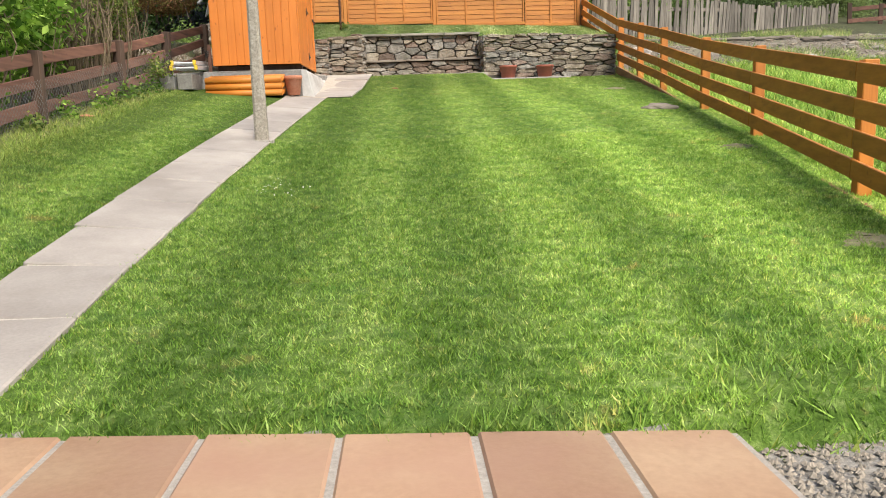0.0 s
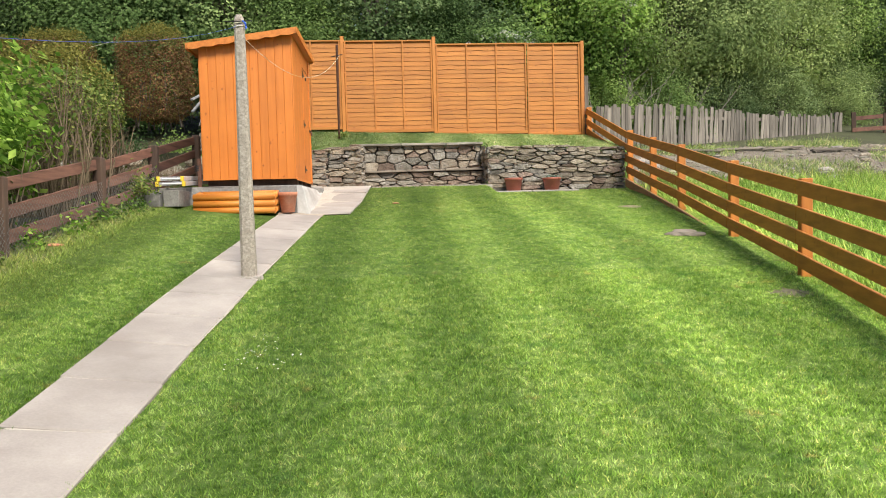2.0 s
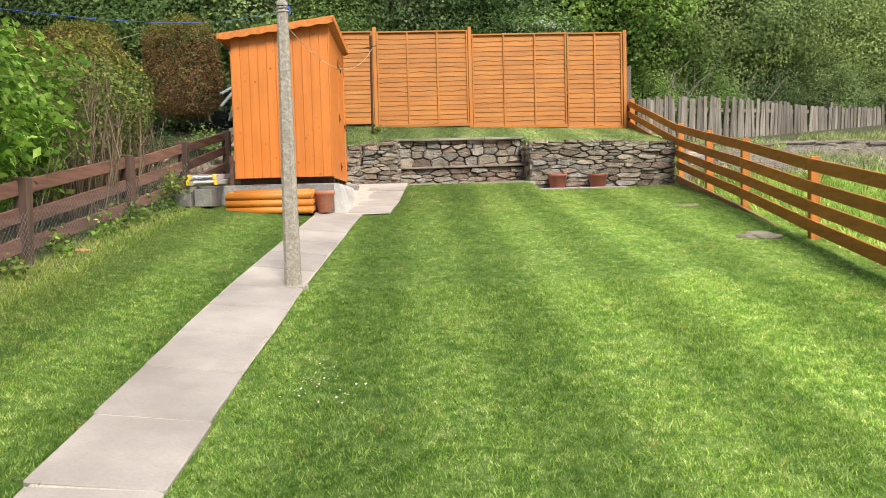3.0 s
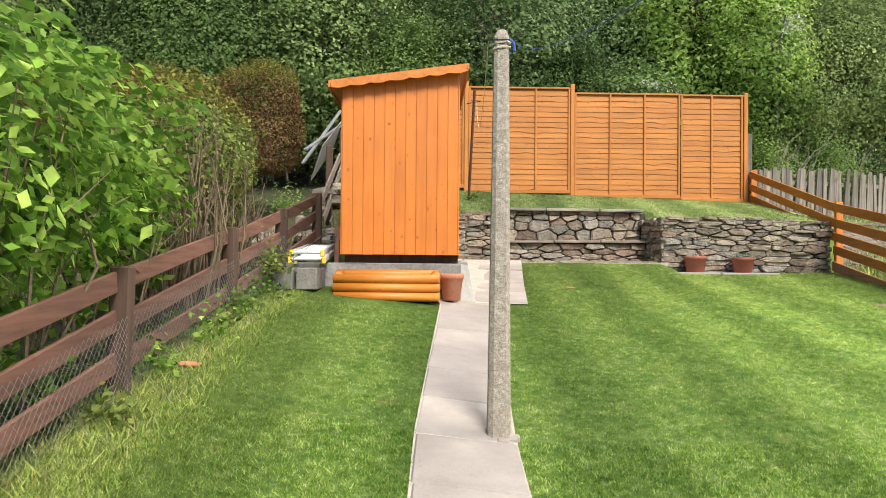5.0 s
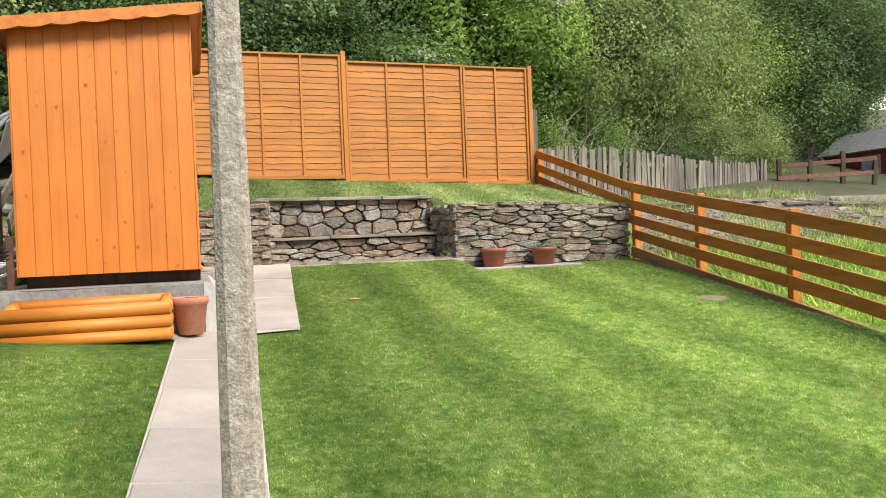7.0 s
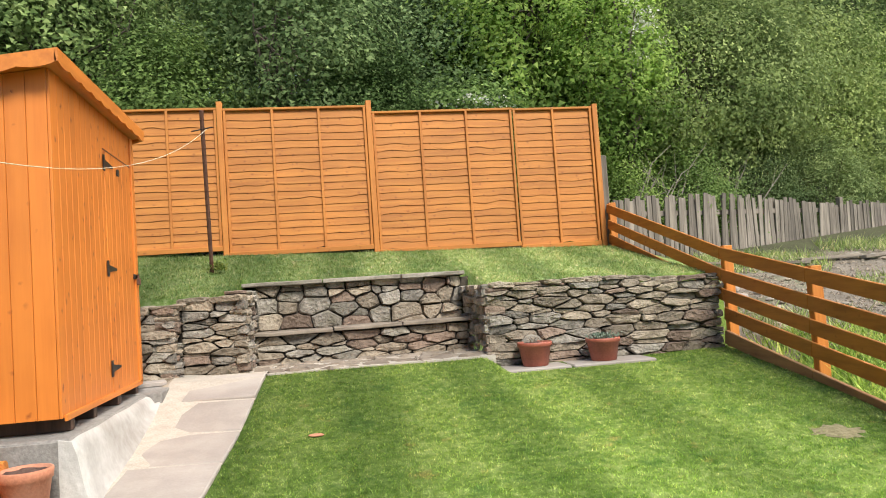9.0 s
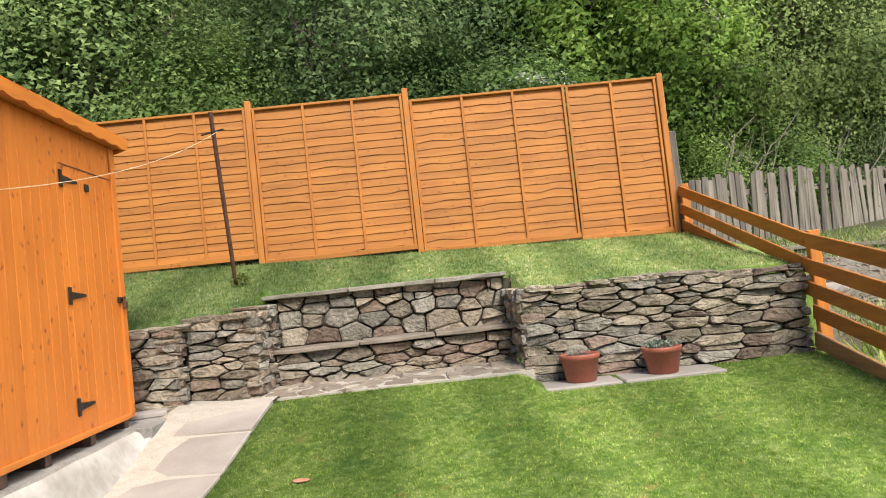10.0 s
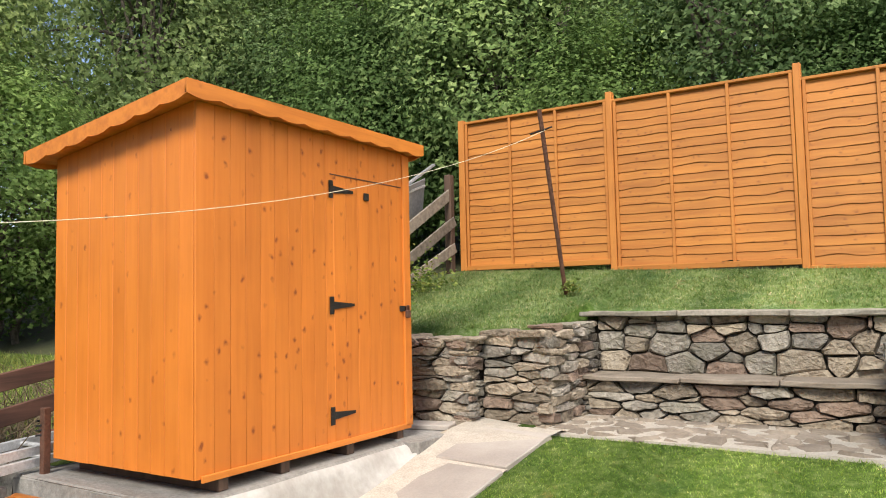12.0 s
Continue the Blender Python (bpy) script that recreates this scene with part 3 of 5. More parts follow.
setting("apron", block(-1.75, -0.93, 12.1, 12.84, 2.0, 2.312, 0.01), M_CEMENT, "grey cement apron behind the shed", "paving")
tagged(new("loose_slab", mesh_of("loose_slab", block(-0.17, 0.17, -0.10, 0.10, 0, 0.04, 0.008, pose(-1.16, 12.6, 2.312, 0, 0, 14)), M_SLAB)), "pale grey slab lying by the wall behind the shed", "slab")

# patio of sandstone flags
bm = bmesh.new()
for v in box(bm, -6.0, 1.17, -6.6, 1.20, 0.50, 0.649):
    v.co.y += (0.5 - v.co.x) * 0.104 if v.co.y > 0 else 0
patio = setting("patio", bm, M_MORTAR, "buff and pink sandstone patio flags with pale joints", "paving")
xs_ = [1.165, 0.812, 0.44, 0.055, -0.345, -0.755] + [-0.755 - 0.41 * k for k in range(1, 12)]
for r in range(4):
    y1 = 1.17 - r * 0.62
    for c in range(len(xs_) - 1):
        xb, xa = xs_[c] - (0.19 if r % 2 and c else 0), xs_[c + 1] - (0.19 if r % 2 else 0)
        bm = block(xa + 0.011, xb - 0.011, y1 - 0.60, y1, 0.60, 0.658 + random.uniform(-0.002, 0.002), 0.008)
        for v in bm.verts:
            v.co.y += 0.045 + (0.5 - v.co.x) * 0.104 + 0.006 * noise.noise(v.co * 6)
        part("flag", bm, M_SANDSTONE, patio)

# crazy paving before the bench
bm = bmesh.new()
box(bm, -0.36, 1.84, 12.74, 13.66, 2.16, 2.322)
terrace = setting("terrace", bm, M_JOINT, "crazy paving of pale stone before the bench", "paving")
# two flags under the pots
for x0, x1 in ((1.84, 2.46), (2.48, 3.26)):
    bm = block(x0, x1, 12.46, 12.88, 2.08, 2.202, 0.012)
    tagged(new("flagstone", mesh_of("flagstone", bm, M_SLAB)), "pale grey flagstone set flush in the lawn below the wall", "flagstone", "flagstones under the pots")


# ---- lap panel fence at the back ----
lap_fence = thing("lap_fence", (0, 15.70, 3.4), "orange-stained wavy lap panel fence across the terrace", "fence")


def lap_panel(x0, x1, z0, z1, battens, label):
    t = new("fence_panel")
    t.parent, t.location = lap_fence, (x0, 0, z0 - 3.4)
    tagged(t, label)
    w, h = x1 - x0, z1 - z0
    rows_n = 19
    pitch = (h - 0.12) / rows_n
    for r in range(rows_n):
        bm = bmesh.new()
        zb, steps = 0.06 + r * pitch, 26
        prev = None
        ph, amp = random.uniform(0, 50), random.choice((0.008, 0.012, 0.018, 0.026))
        for i in range(steps + 1):
            x = 0.02 + (w - 0.04) * i / steps
            wob = amp * noise.noise((x * 4.6 + ph, r * 1.7, 0)) + 0.003 * noise.noise((x * 14 + ph, r, 2))
            out = 0.004 * noise.noise((x * 4 + ph, r, 5))
            ring = [bm.verts.new(p) for p in ((x, -0.019 + out, zb + wob), (x, -0.005, zb + pitch + 0.026), (x, 0.002, zb + pitch + 0.026), (x, -0.010 + out, zb + wob))]
            if prev:
                for k in range(4):
                    bm.faces.new((prev[k], ring[k], ring[(k + 1) % 4], prev[(k + 1) % 4]))
            prev = ring
        part("slat", bm, M_LAP, t)
    for k in range(battens + 2):
        x = 0.022 + (w - 0.044) * k / (battens + 1)
        part("batten", block(x - 0.016, x + 0.016, -0.048, -0.028, 0.0, h - 0.02, 0.004), M_BATTEN, t)
    part("capping_rail", block(-0.01, w + 0.01, -0.050, 0.03, h - 0.03, h, 0.005), M_LAP, t)
    part("bottom_rail", block(0.0, w, -0.064, 0.0, 0.0, 0.06, 0.005), M_LAP, t)
    return t


lap_panel(-2.60, -0.815, 3.60, 5.40, 2, "orange-stained lap fence panel behind the shed")
lap_panel(-0.745, 1.045, 3.52, 5.385, 2, "orange-stained lap fence panel with wavy slats")
lap_panel(1.115, 2.987, 3.45, 5.30, 2, "orange-stained lap fence panel with warped slats")
lap_panel(2.99, 4.10, 3.40, 5.29, 1, "narrow orange-stained lap fence panel at the corner")
for x, z0, z1, wd in ((-0.78, 3.4, 5.47, 0.07), (1.08, 3.3, 5.44, 0.07), (4.14, 3.2, 5.32, 0.07), (-2.64, 3.4, 5.42, 0.08)):
    part("fence_post", block(x - wd / 2, x + wd / 2, -0.068, 0.03, z0 - 3.4, z1 - 3.4, 0.006), M_BATTEN, lap_fence)
part("gravel_board", block(2.7, 4.12, -0.055, -0.01, -0.10, 0.02, 0.005), M_LAP, lap_fence)
tagged(new("concrete_post", mesh_of("concrete_post", block(4.19, 4.28, 15.70, 15.80, 3.2, 4.62, 0.01), M_GREYWOOD)), "pale weathered post at the fence corner", "fence post")


# ---- right-hand rail fence ----
RIGHT = [(2.44, 0.4), (2.72, 1.95), (3.04, 3.72), (3.46, 6.03), (3.72, 7.9), (3.93, 9.9), (4.07, 11.4), (4.16, 12.8), (4.20, 15.62)]
RIGHT_Z = [0.60, 0.75, 0.965, 1.25, 1.51, 1.85, 2.09, 2.34, 3.11]
fence_r = thing("rail_fence", (3.46, 6.03, 1.25), "orange-stained four-rail timber fence with a gravel board", "fence")
org = Vector((3.46, 6.03, 1.25))
for (x, y), z in zip(RIGHT, RIGHT_Z):
    a = Vector((x + 0.065, y, z)) - org
    bm = block(-0.045, 0.045, -0.045, 0.045, -0.25, 0.845, 0.006, Matrix.Translation(a) @ pose(0, 0, 0, 0, 0, -8))
    part("post", bm, M_RPOST, fence_r)
for i in range(len(RIGHT) - 1):
    (xa, ya), (xb, yb) = RIGHT[i], RIGHT[i + 1]
    za, zb = RIGHT_Z[i], RIGHT_Z[i + 1]
    d = (Vector((xb, yb, zb)) - Vector((xa, ya, za))).normalized() * 0.003
    for hgt in (0.19, 0.37, 0.56, 0.775):
        if i == len(RIGHT) - 2 and hgt == 0.19:
            continue
        p0, p1 = Vector((xa, ya, za + hgt)) - org + d, Vector((xb, yb, zb + hgt)) - org - d
        part("rail", beam(p0, p1, 0.026, 0.118, 0.004), M_RAIL, fence_r)
    if i < 7:
        p0, p1 = Vector((xa - 0.01, ya, za - 0.035)) - org + d, Vector((xb - 0.01, yb, zb - 0.035)) - org - d
        part("gravel_board", beam(p0, p1, 0.036, 0.13, 0.005), M_GROUNDBOARD, fence_r, "weathered brown gravel board")


# ---- left-hand old rail fence ----
LEFT = [(-3.15, 0.6), (-3.13, 2.55), (-3.10, 4.55), (-3.09, 6.61), (-3.05, 8.68), (-2.92, 10.2), (-2.83, 12.0)]
LEFT_TOP = [1.45, 1.70, 1.98, 2.29, 2.59, 2.85, 3.16]
org = Vector((-3.09, 6.61, 1.5))
fence_l = thing("old_rail_fence", tuple(org), "dark brown weathered three-rail fence with wire netting", "fence")
for (x, y), zt in zip(LEFT, LEFT_TOP):
    a = Vector((x, y, zt)) - org
    bm = block(-0.055, 0.055, -0.05, 0.05, -1.1, 0.0, 0.012, Matrix.Translation(a) @ pose(0, 0, 0, random.uniform(-2, 2), random.uniform(-2, 2), random.uniform(-8, 8)))
    part("post", bm, M_OLDPOST, fence_l)
for i in range(len(LEFT) - 1):
    (xa, ya), (xb, yb) = LEFT[i], LEFT[i + 1]
    for k, drop in enumerate((0.085, 0.30, 0.53, 0.78)):
        if k == 3 and i > 2:
            continue
        j0, j1 = random.uniform(-0.015, 0.015), random.uniform(-0.015, 0.015)
        p0, p1 = Vector((xa - 0.02, ya + 0.052, LEFT_TOP[i] - drop + j0)) - org, Vector((xb - 0.02, yb - 0.052, LEFT_TOP[i + 1] - drop + j1)) - org
        bm = beam(p0, p1, 0.026, 0.115, 0.006)
        part("rail", bm, M_OLD, fence_l)
bm = bmesh.new()
for i in range(5):
    (xa, ya), (xb, yb) = LEFT[i], LEFT[i + 1]
    n = int((yb - ya) / 0.055)
    for k in range(-9, n):
        for s in (1, -1):
            f0, f1 = k / n, (k + 9) / n
            if s < 0:
                f0, f1 = f1, f0
            pts = []
            for f, h in ((f0, -0.75), (f1, -0.26)):
                pts.append((f, h))
            (fa, ha), (fb, hb) = pts
            lo_, hi_ = 0.0, 1.0
            if min(fa, fb) < 0 or max(fa, fb) > 1:
                u0, u1 = (0 - fa) / (fb - fa), (1 - fa) / (fb - fa)
                lo_, hi_ = max(0, min(u0, u1)), min(1, max(u0, u1))
                if hi_ - lo_ < 0.05:
                    continue
            q = []
            for u in (lo_, hi_):
                f, h = fa + (fb - fa) * u, ha + (hb - ha) * u
                q.append(Vector((xa + (xb - xa) * f + 0.045, ya + (yb - ya) * f, LEFT_TOP[i] + (LEFT_TOP[i + 1] - LEFT_TOP[i]) * f + h)) - org)
            tube(bm, q, [0.0013, 0.0013], 3, False)
tagged(part("wire_netting", bm, M_GALV, fence_l, "thin grey wire netting"), kind="stuff")


# ---- shed ----
SX0, SX1, SY0, SY1, SZ = -2.345, -1.13, 10.42, 12.27, 2.39
shed = thing("shed", (SX0, SY0, SZ), "orange-stained small wooden garden shed with a pent roof", "shed")
SW, SD = SX1 - SX0, SY1 - SY0


def roof_h(x):
    return 1.75 + (x / SW) * 0.165


def board(x0, x1, z0, z1a, z1b, t=0.014):
    """An upright matchboard in the plane y = 0, its top cut to the roof's slope, with chamfered long edges."""
    bm = bmesh.new()
    c = 0.003
    prof = [(x0, 0.0), (x0, -t + c), (x0 + c, -t), (x1 - c, -t), (x1, -t + c), (x1, 0.0)]
    lo_ = [bm.verts.new((x, y, z0)) for x, y in prof]
    hi_ = [bm.verts.new((x, y, z1a + (z1b - z1a) * (x - x0) / (x1 - x0))) for x, y in prof]
    for k in range(6):
        bm.faces.new((lo_[k], lo_[(k + 1) % 6], hi_[(k + 1) % 6], hi_[k]))
    bm.faces.new(lo_[::-1])
    bm.faces.new(hi_)
    return bm


bm = bmesh.new()
prof = [(0.02, 0.02), (SW - 0.02, 0.02), (SW - 0.02, roof_h(SW) - 0.02), (0.02, roof_h(0) - 0.02)]
fr = [bm.verts.new((x, 0.002, z)) for x, z in prof]
bk = [bm.verts.new((x, SD - 0.002, z)) for x, z in prof]
bm.faces.new(fr)
bm.faces.new(bk[::-1])
for k in range(4):
    bm.faces.new((fr[k], bk[k], bk[(k + 1) % 4], fr[(k + 1) % 4]))
part("carcass", bm, M_SHED, shed)
n = 11
for side in range(2):
    for i in range(n):
        a, b = SW * i / n + 0.0008, SW * (i + 1) / n - (0.0008 if i < n - 1 else 0.003)
        bm = board(a, b, random.uniform(-0.0012, 0.0012), roof_h(a), roof_h(b))
        if side:
            bmesh.ops.transform(bm, matrix=Matrix.Translation((SW, SD, 0)) @ pose(0, 0, 0, 0, 0, 180), verts=bm.verts[:])
            for v in bm.verts:
                v.co.z = v.co.z if v.co.z < 1 else roof_h(v.co.x)
        part("board", bm, M_SHED, shed)
turn_r = Matrix.Translation((SW, 0, 0)) @ pose(0, 0, 0, 0, 0, 90)
n = 17
DOOR0, DOOR1 = 1.05, 1.76
for i in range(n):
    a, b = SD * i / n + 0.0009 - (0.012 if i == 0 else 0), SD * (i + 1) / n - 0.0009
    for mside, hh in ((turn_r, roof_h(SW)), (Matrix.Translation((0, SD, 0)) @ pose(0, 0, 0, 0, 0, -90), roof_h(0))):
        indoor = mside is turn_r and a > DOOR0 - 0.06 and b < DOOR1 + 0.06
        if indoor:
            bm = board(a, b, 1.67, hh, hh)
        else:
            bm = board(a, b, random.uniform(-0.0012, 0.0012), hh, hh)
        bmesh.ops.transform(bm, matrix=mside, verts=bm.verts[:])
        part("board", bm, M_SHED, shed)
door = new("door")
door.parent = shed
door.location = (SW, DOOR0, 0.004)
tagged(door, "closed orange boarded shed door")
dn, dw = 6, DOOR1 - DOOR0
for i in range(dn):
    bm = board(dw * i / dn + 0.0016, dw * (i + 1) / dn - 0.0016, 0.0, 1.66, 1.66, 0.018)
    bmesh.ops.transform(bm, matrix=pose(0, 0, 0, 0, 0, 90), verts=bm.verts[:])
    part("board", bm, M_SHED, door)
for z in (0.17, 0.845, 1.57):
    bm = bmesh.new()
    box(bm, 0.019, 0.026, -0.045, -0.01, z - 0.055, z + 0.055)
    vs = [bm.verts.new(p) for p in ((0.0195, -0.01, z - 0.024), (0.0195, -0.01, z + 0.024), (0.0195, 0.19, z + 0.008), (0.0195, 0.19, z - 0.008), (0.026, -0.01, z - 0.024), (0.026, -0.01, z + 0.024), (0.026, 0.19, z + 0.008), (0.026, 0.19, z - 0.008))]
    for f in ((3, 2, 1, 0), (4, 5, 6, 7), (0, 1, 5, 4), (1, 2, 6, 5), (2, 3, 7, 6), (3, 0, 4, 7)):
        bm.faces.new([vs[k] for k in f])
    part("hinge", bm, M_IRON, door, "black tee hinge")
bm = block(0.019, 0.03, dw - 0.02, dw + 0.09, 0.79, 0.83, 0.003)
part("hasp", bm, M_IRON, door, "black hasp")
bm = block(0.03, 0.055, dw + 0.03, dw + 0.075, 0.745, 0.80, 0.006)
tube(bm, [(0.042, dw + 0.038, 0.80), (0.042, dw + 0.04, 0.83), (0.042, dw + 0.065, 0.83), (0.042, dw + 0.067, 0.80)], [0.004] * 4, 6)
part("padlock", bm, M_RUST, door, "small brass padlock")
part("catch", block(0.019, 0.032, 0.30, 0.35, 1.53, 1.58, 0.004), M_IRON, door, "small black turn button")
# dark brown strip in place of the shadow line at the door's top
part("door_head", block(SW + 0.014, SW + 0.022, DOOR0 - 0.03, DOOR1 + 0.02, 1.667, 1.673, 0.001), M_OLD, shed, "dark strip painted in as the shadow line over the door")
part("corner_trim", block(SW - 0.012, SW + 0.03, SD - 0.06, SD + 0.02, 0.0, roof_h(SW) - 0.01, 0.004), M_SHED, shed)
part("bottom_trim", block(SW + 0.014, SW + 0.03, 0.02, SD, -0.02, 0.015, 0.003), M_TRIM, shed)
bm = bmesh.new()
x0, x1, y0, y1 = -0.12, SW + 0.085, -0.12, SD + 0.09
vs = [bm.verts.new((x, y, roof_h(x) + dz)) for dz in (0.025, 0.05) for x, y in ((x0, y0), (x1, y0), (x1, y1), (x0, y1))]
for f in ((3, 2, 1, 0), (4, 5, 6, 7), (0, 1, 5, 4), (1, 2, 6, 5), (2, 3, 7, 6), (3, 0, 4, 7)):
    bm.faces.new([vs[k] for k in f])
part("roof", bm, M_FELT, shed, "grey felted pent roof")
# orange deck added under the felt to bounce warm light into the eaves
bm = bmesh.new()
vs = [bm.verts.new((x, y, roof_h(x) + dz)) for dz in (0.004, 0.024) for x, y in ((x0, y0), (x1, y0), (x1, y1), (x0, y1))]
for f in ((3, 2, 1, 0), (4, 5, 6, 7), (0, 1, 5, 4), (1, 2, 6, 5), (2, 3, 7, 6), (3, 0, 4, 7)):
    bm.faces.new([vs[k] for k in f])
part("roof_deck", bm, M_TRIM, shed, "orange boarded underside of the roof")


def scalloped(ln, deep, lobes, t=0.018):
    """A fascia board whose lower edge is cut in shallow scallops; runs along x, its face at y = -t."""
    bm = bmesh.new()
    n = lobes * 6
    top, bot = [], []
    for i in range(n + 1):
        x = ln * i / n
        dip = abs(math.sin(math.pi * i / 6)) * 0.016
        top.append([bm.verts.new((x, y, 0.0)) for y in (-t, 0)])
        bot.append([bm.verts.new((x, y, -deep + 0.016 - dip)) for y in (-t, 0)])
    for i in range(n):
        a, b, c, d = top[i], top[i + 1], bot[i + 1], bot[i]
        bm.faces.new((d[0], c[0], b[0], a[0]))
        bm.faces.new((a[1], b[1], c[1], d[1]))
        bm.faces.new((a[0], b[0], b[1], a[1]))
        bm.faces.new((d[1], c[1], c[0], d[0]))
    bm.faces.new((top[0][0], top[0][1], bot[0][1], bot[0][0]))
    bm.faces.new((top[-1][1], top[-1][0], bot[-1][0], bot[-1][1]))
    return bm


slope = math.degrees(math.atan2(0.165, SW))
for y, flip in ((y0, 0), (y1, 180)):
    bm = scalloped((x1 - x0) / math.cos(radians(slope)), 0.09, 7)
    if flip:
        mt = Matrix.Translation((x1, y, roof_h(x1) + 0.062)) @ pose(0, 0, 0, 0, slope, 180)
    else:
        mt = Matrix.Translation((x0, y, roof_h(x0) + 0.062)) @ pose(0, 0, 0, 0, -slope, 0)
    bmesh.ops.transform(bm, matrix=mt, verts=bm.verts[:])
    part("fascia", bm, M_TRIM, shed, "orange scalloped fascia board")
for x, rz, yy in ((x1, 90, y0 - 0.018), (x0, -90, y1 + 0.018)):
    bm = scalloped(y1 - y0 + 0.036, 0.09, 10)
    bmesh.ops.transform(bm, matrix=Matrix.Translation((x, yy, roof_h(x) + 0.063)) @ pose(0, 0, 0, 0, 0, rz), verts=bm.verts[:])
    part("fascia", bm, M_TRIM, shed, "orange scalloped fascia board")
# bearers coloured dark so that they pass for the shaded gap under the shed
for y in (0.17, 0.62, 1.2, 1.74):
    part("bearer", block(0.02, SW + 0.012, y - 0.035, y + 0.035, -0.088, -0.002, 0.004), M_OLDPOST, shed, "dark timber bearer")


# ---- concrete washing-line pole ----
pole = thing("line_pole", (-1.055, 6.56, 1.37), "tapered square concrete pole with exposed aggregate", "pole")
bm = bmesh.new()
prev = None
for i in range(15):
    f = min(i / 12, 1.0)
    h, r = -0.1 + f * 2.27, 0.063 - 0.024 * f
    if i > 12:
        h += 0.022 * (i - 12)
        r *= 0.84 if i == 13 else 0.5
    c = r * 0.42
    ring = [bm.verts.new((x, y, h)) for x, y in ((r, -r + c), (r, r - c), (r - c, r), (-r + c, r), (-r, r - c), (-r, -r + c), (-r + c, -r), (r - c, -r))]
    if prev:
        for k in range(8):
            bm.faces.new((prev[k], prev[(k + 1) % 8], ring[(k + 1) % 8], ring[k]))
    prev = ring
bm.faces.new(prev)
part("shaft", bm, M_POLE, pole)
bm = bmesh.new()
tube(bm, [(-0.115, -0.052, 2.146), (0.115, -0.052, 2.150)], [0.004, 0.004], 6)
part("crossbar", bm, M_IRON, pole, "thin dark steel crossbar")
bm = bmesh.new()
pts = [(0.047 * math.cos(a * 0.55), 0.047 * math.sin(a * 0.55), 2.095 + 0.0022 * a) for a in range(30)]
tube(bm, pts, [0.0035] * len(pts), 5)
tube(bm, [(0.035, -0.055, 2.15), (0.06, -0.062, 2.13), (0.065, -0.06, 2.085)], [0.007] * 3, 5)
part("rope_binding", bm, M_BLUE, pole, "blue rope wound round the top")
bm = bmesh.new()
pts = [(0.049 * math.cos(a * 0.55 + 2), 0.049 * math.sin(a * 0.55 + 2), 2.10 + 0.0024 * a) for a in range(24)]
tube(bm, pts, [0.0055] * len(pts), 5)
part("cord_binding", bm, M_CORD, pole, "pale cord knotted round the top")
bm = bmesh.new()
for i in range(9):
    a = 6.2832 * i / 9
    box(bm, 0.085 * math.cos(a) - 0.03, 0.085 * math.cos(a) + 0.03, 0.085 * math.sin(a) - 0.03, 0.085 * math.sin(a) + 0.03, -0.06, 0.028)
part("collar", rounded(bm, 0.008), M_MORTAR, pole, "pale mortar collar at the foot")
bm = bmesh.new()
pts = [Vector((-0.99, 6.5, 3.50)).lerp(Vector((-1.75, -6.72, 2.7)), i / 25) - Vector((0, 0, 3.6 * (i / 25) * (1 - i / 25))) for i in range(26)]
tube(bm, pts, [0.0009] * 26, 5)
tagged(new("washing_line", mesh_of("washing_line", bm, M_BLUE)), "blue plastic washing line from pole to house", "washing line")
rod = thing("steel_rod", (-0.80, 14.35, 3.34), "rusty steel washing-line rod leaning in the bank", "rod")
bm = bmesh.new()
tube(bm, [(-0.004, 0.09, -0.15), (0, 0, 0), (0.045, -0.55, 1.56)], [0.021] * 3, 8)
part("shaft", bm, M_RUST, rod)
bm = bmesh.new()
tube(bm, [(-0.07, -0.50, 1.36), (0.14, -0.50, 1.40)], [0.007] * 2, 6)
part("hook", bm, M_IRON, rod, "small steel hook for the line")
bm = bmesh.new()
pts = []
for i in range(25):
    f = i / 24
    pts.append(Vector((-1.13, 6.51, 3.515)).lerp(Vector((-0.72, 13.85, 4.72)), f) - Vector((0, 0, 0.42 * 4 * f * (1 - f))))
tube(bm, pts, [0.0022] * 25, 5)
tagged(new("washing_line", mesh_of("washing_line", bm, M_CORD)), "pale cord washing line from pole to rod", "washing line")


# ---- pots, planter, ladder ----
def pot(at, r_top, r_base, h, material, label, fill=True):
    t = thing("flower_pot", at, label, "flower pot", "flower pots")
    rim = h * 0.2
    bm = lathe([(r_base * 0.9, 0), (r_base, 0.006), (r_top * 0.93, h - rim), (r_top, h - rim + 0.004), (r_top * 1.03, h - 0.006), (r_top * 1.0, h), (r_top * 0.9, h), (r_top * 0.86, h - 0.03)])
    part("pot_body", bm, material, t)
    bm = lathe([(r_top * 0.87, h - 0.05), (r_top * 0.85, h - 0.018), (r_top * 0.4, h - 0.004)], 20)
    for v in bm.verts:
        v.co.z += 0.015 * noise.noise(v.co * 30)
    part("compost", bm, M_COMPOST, t)
    return t


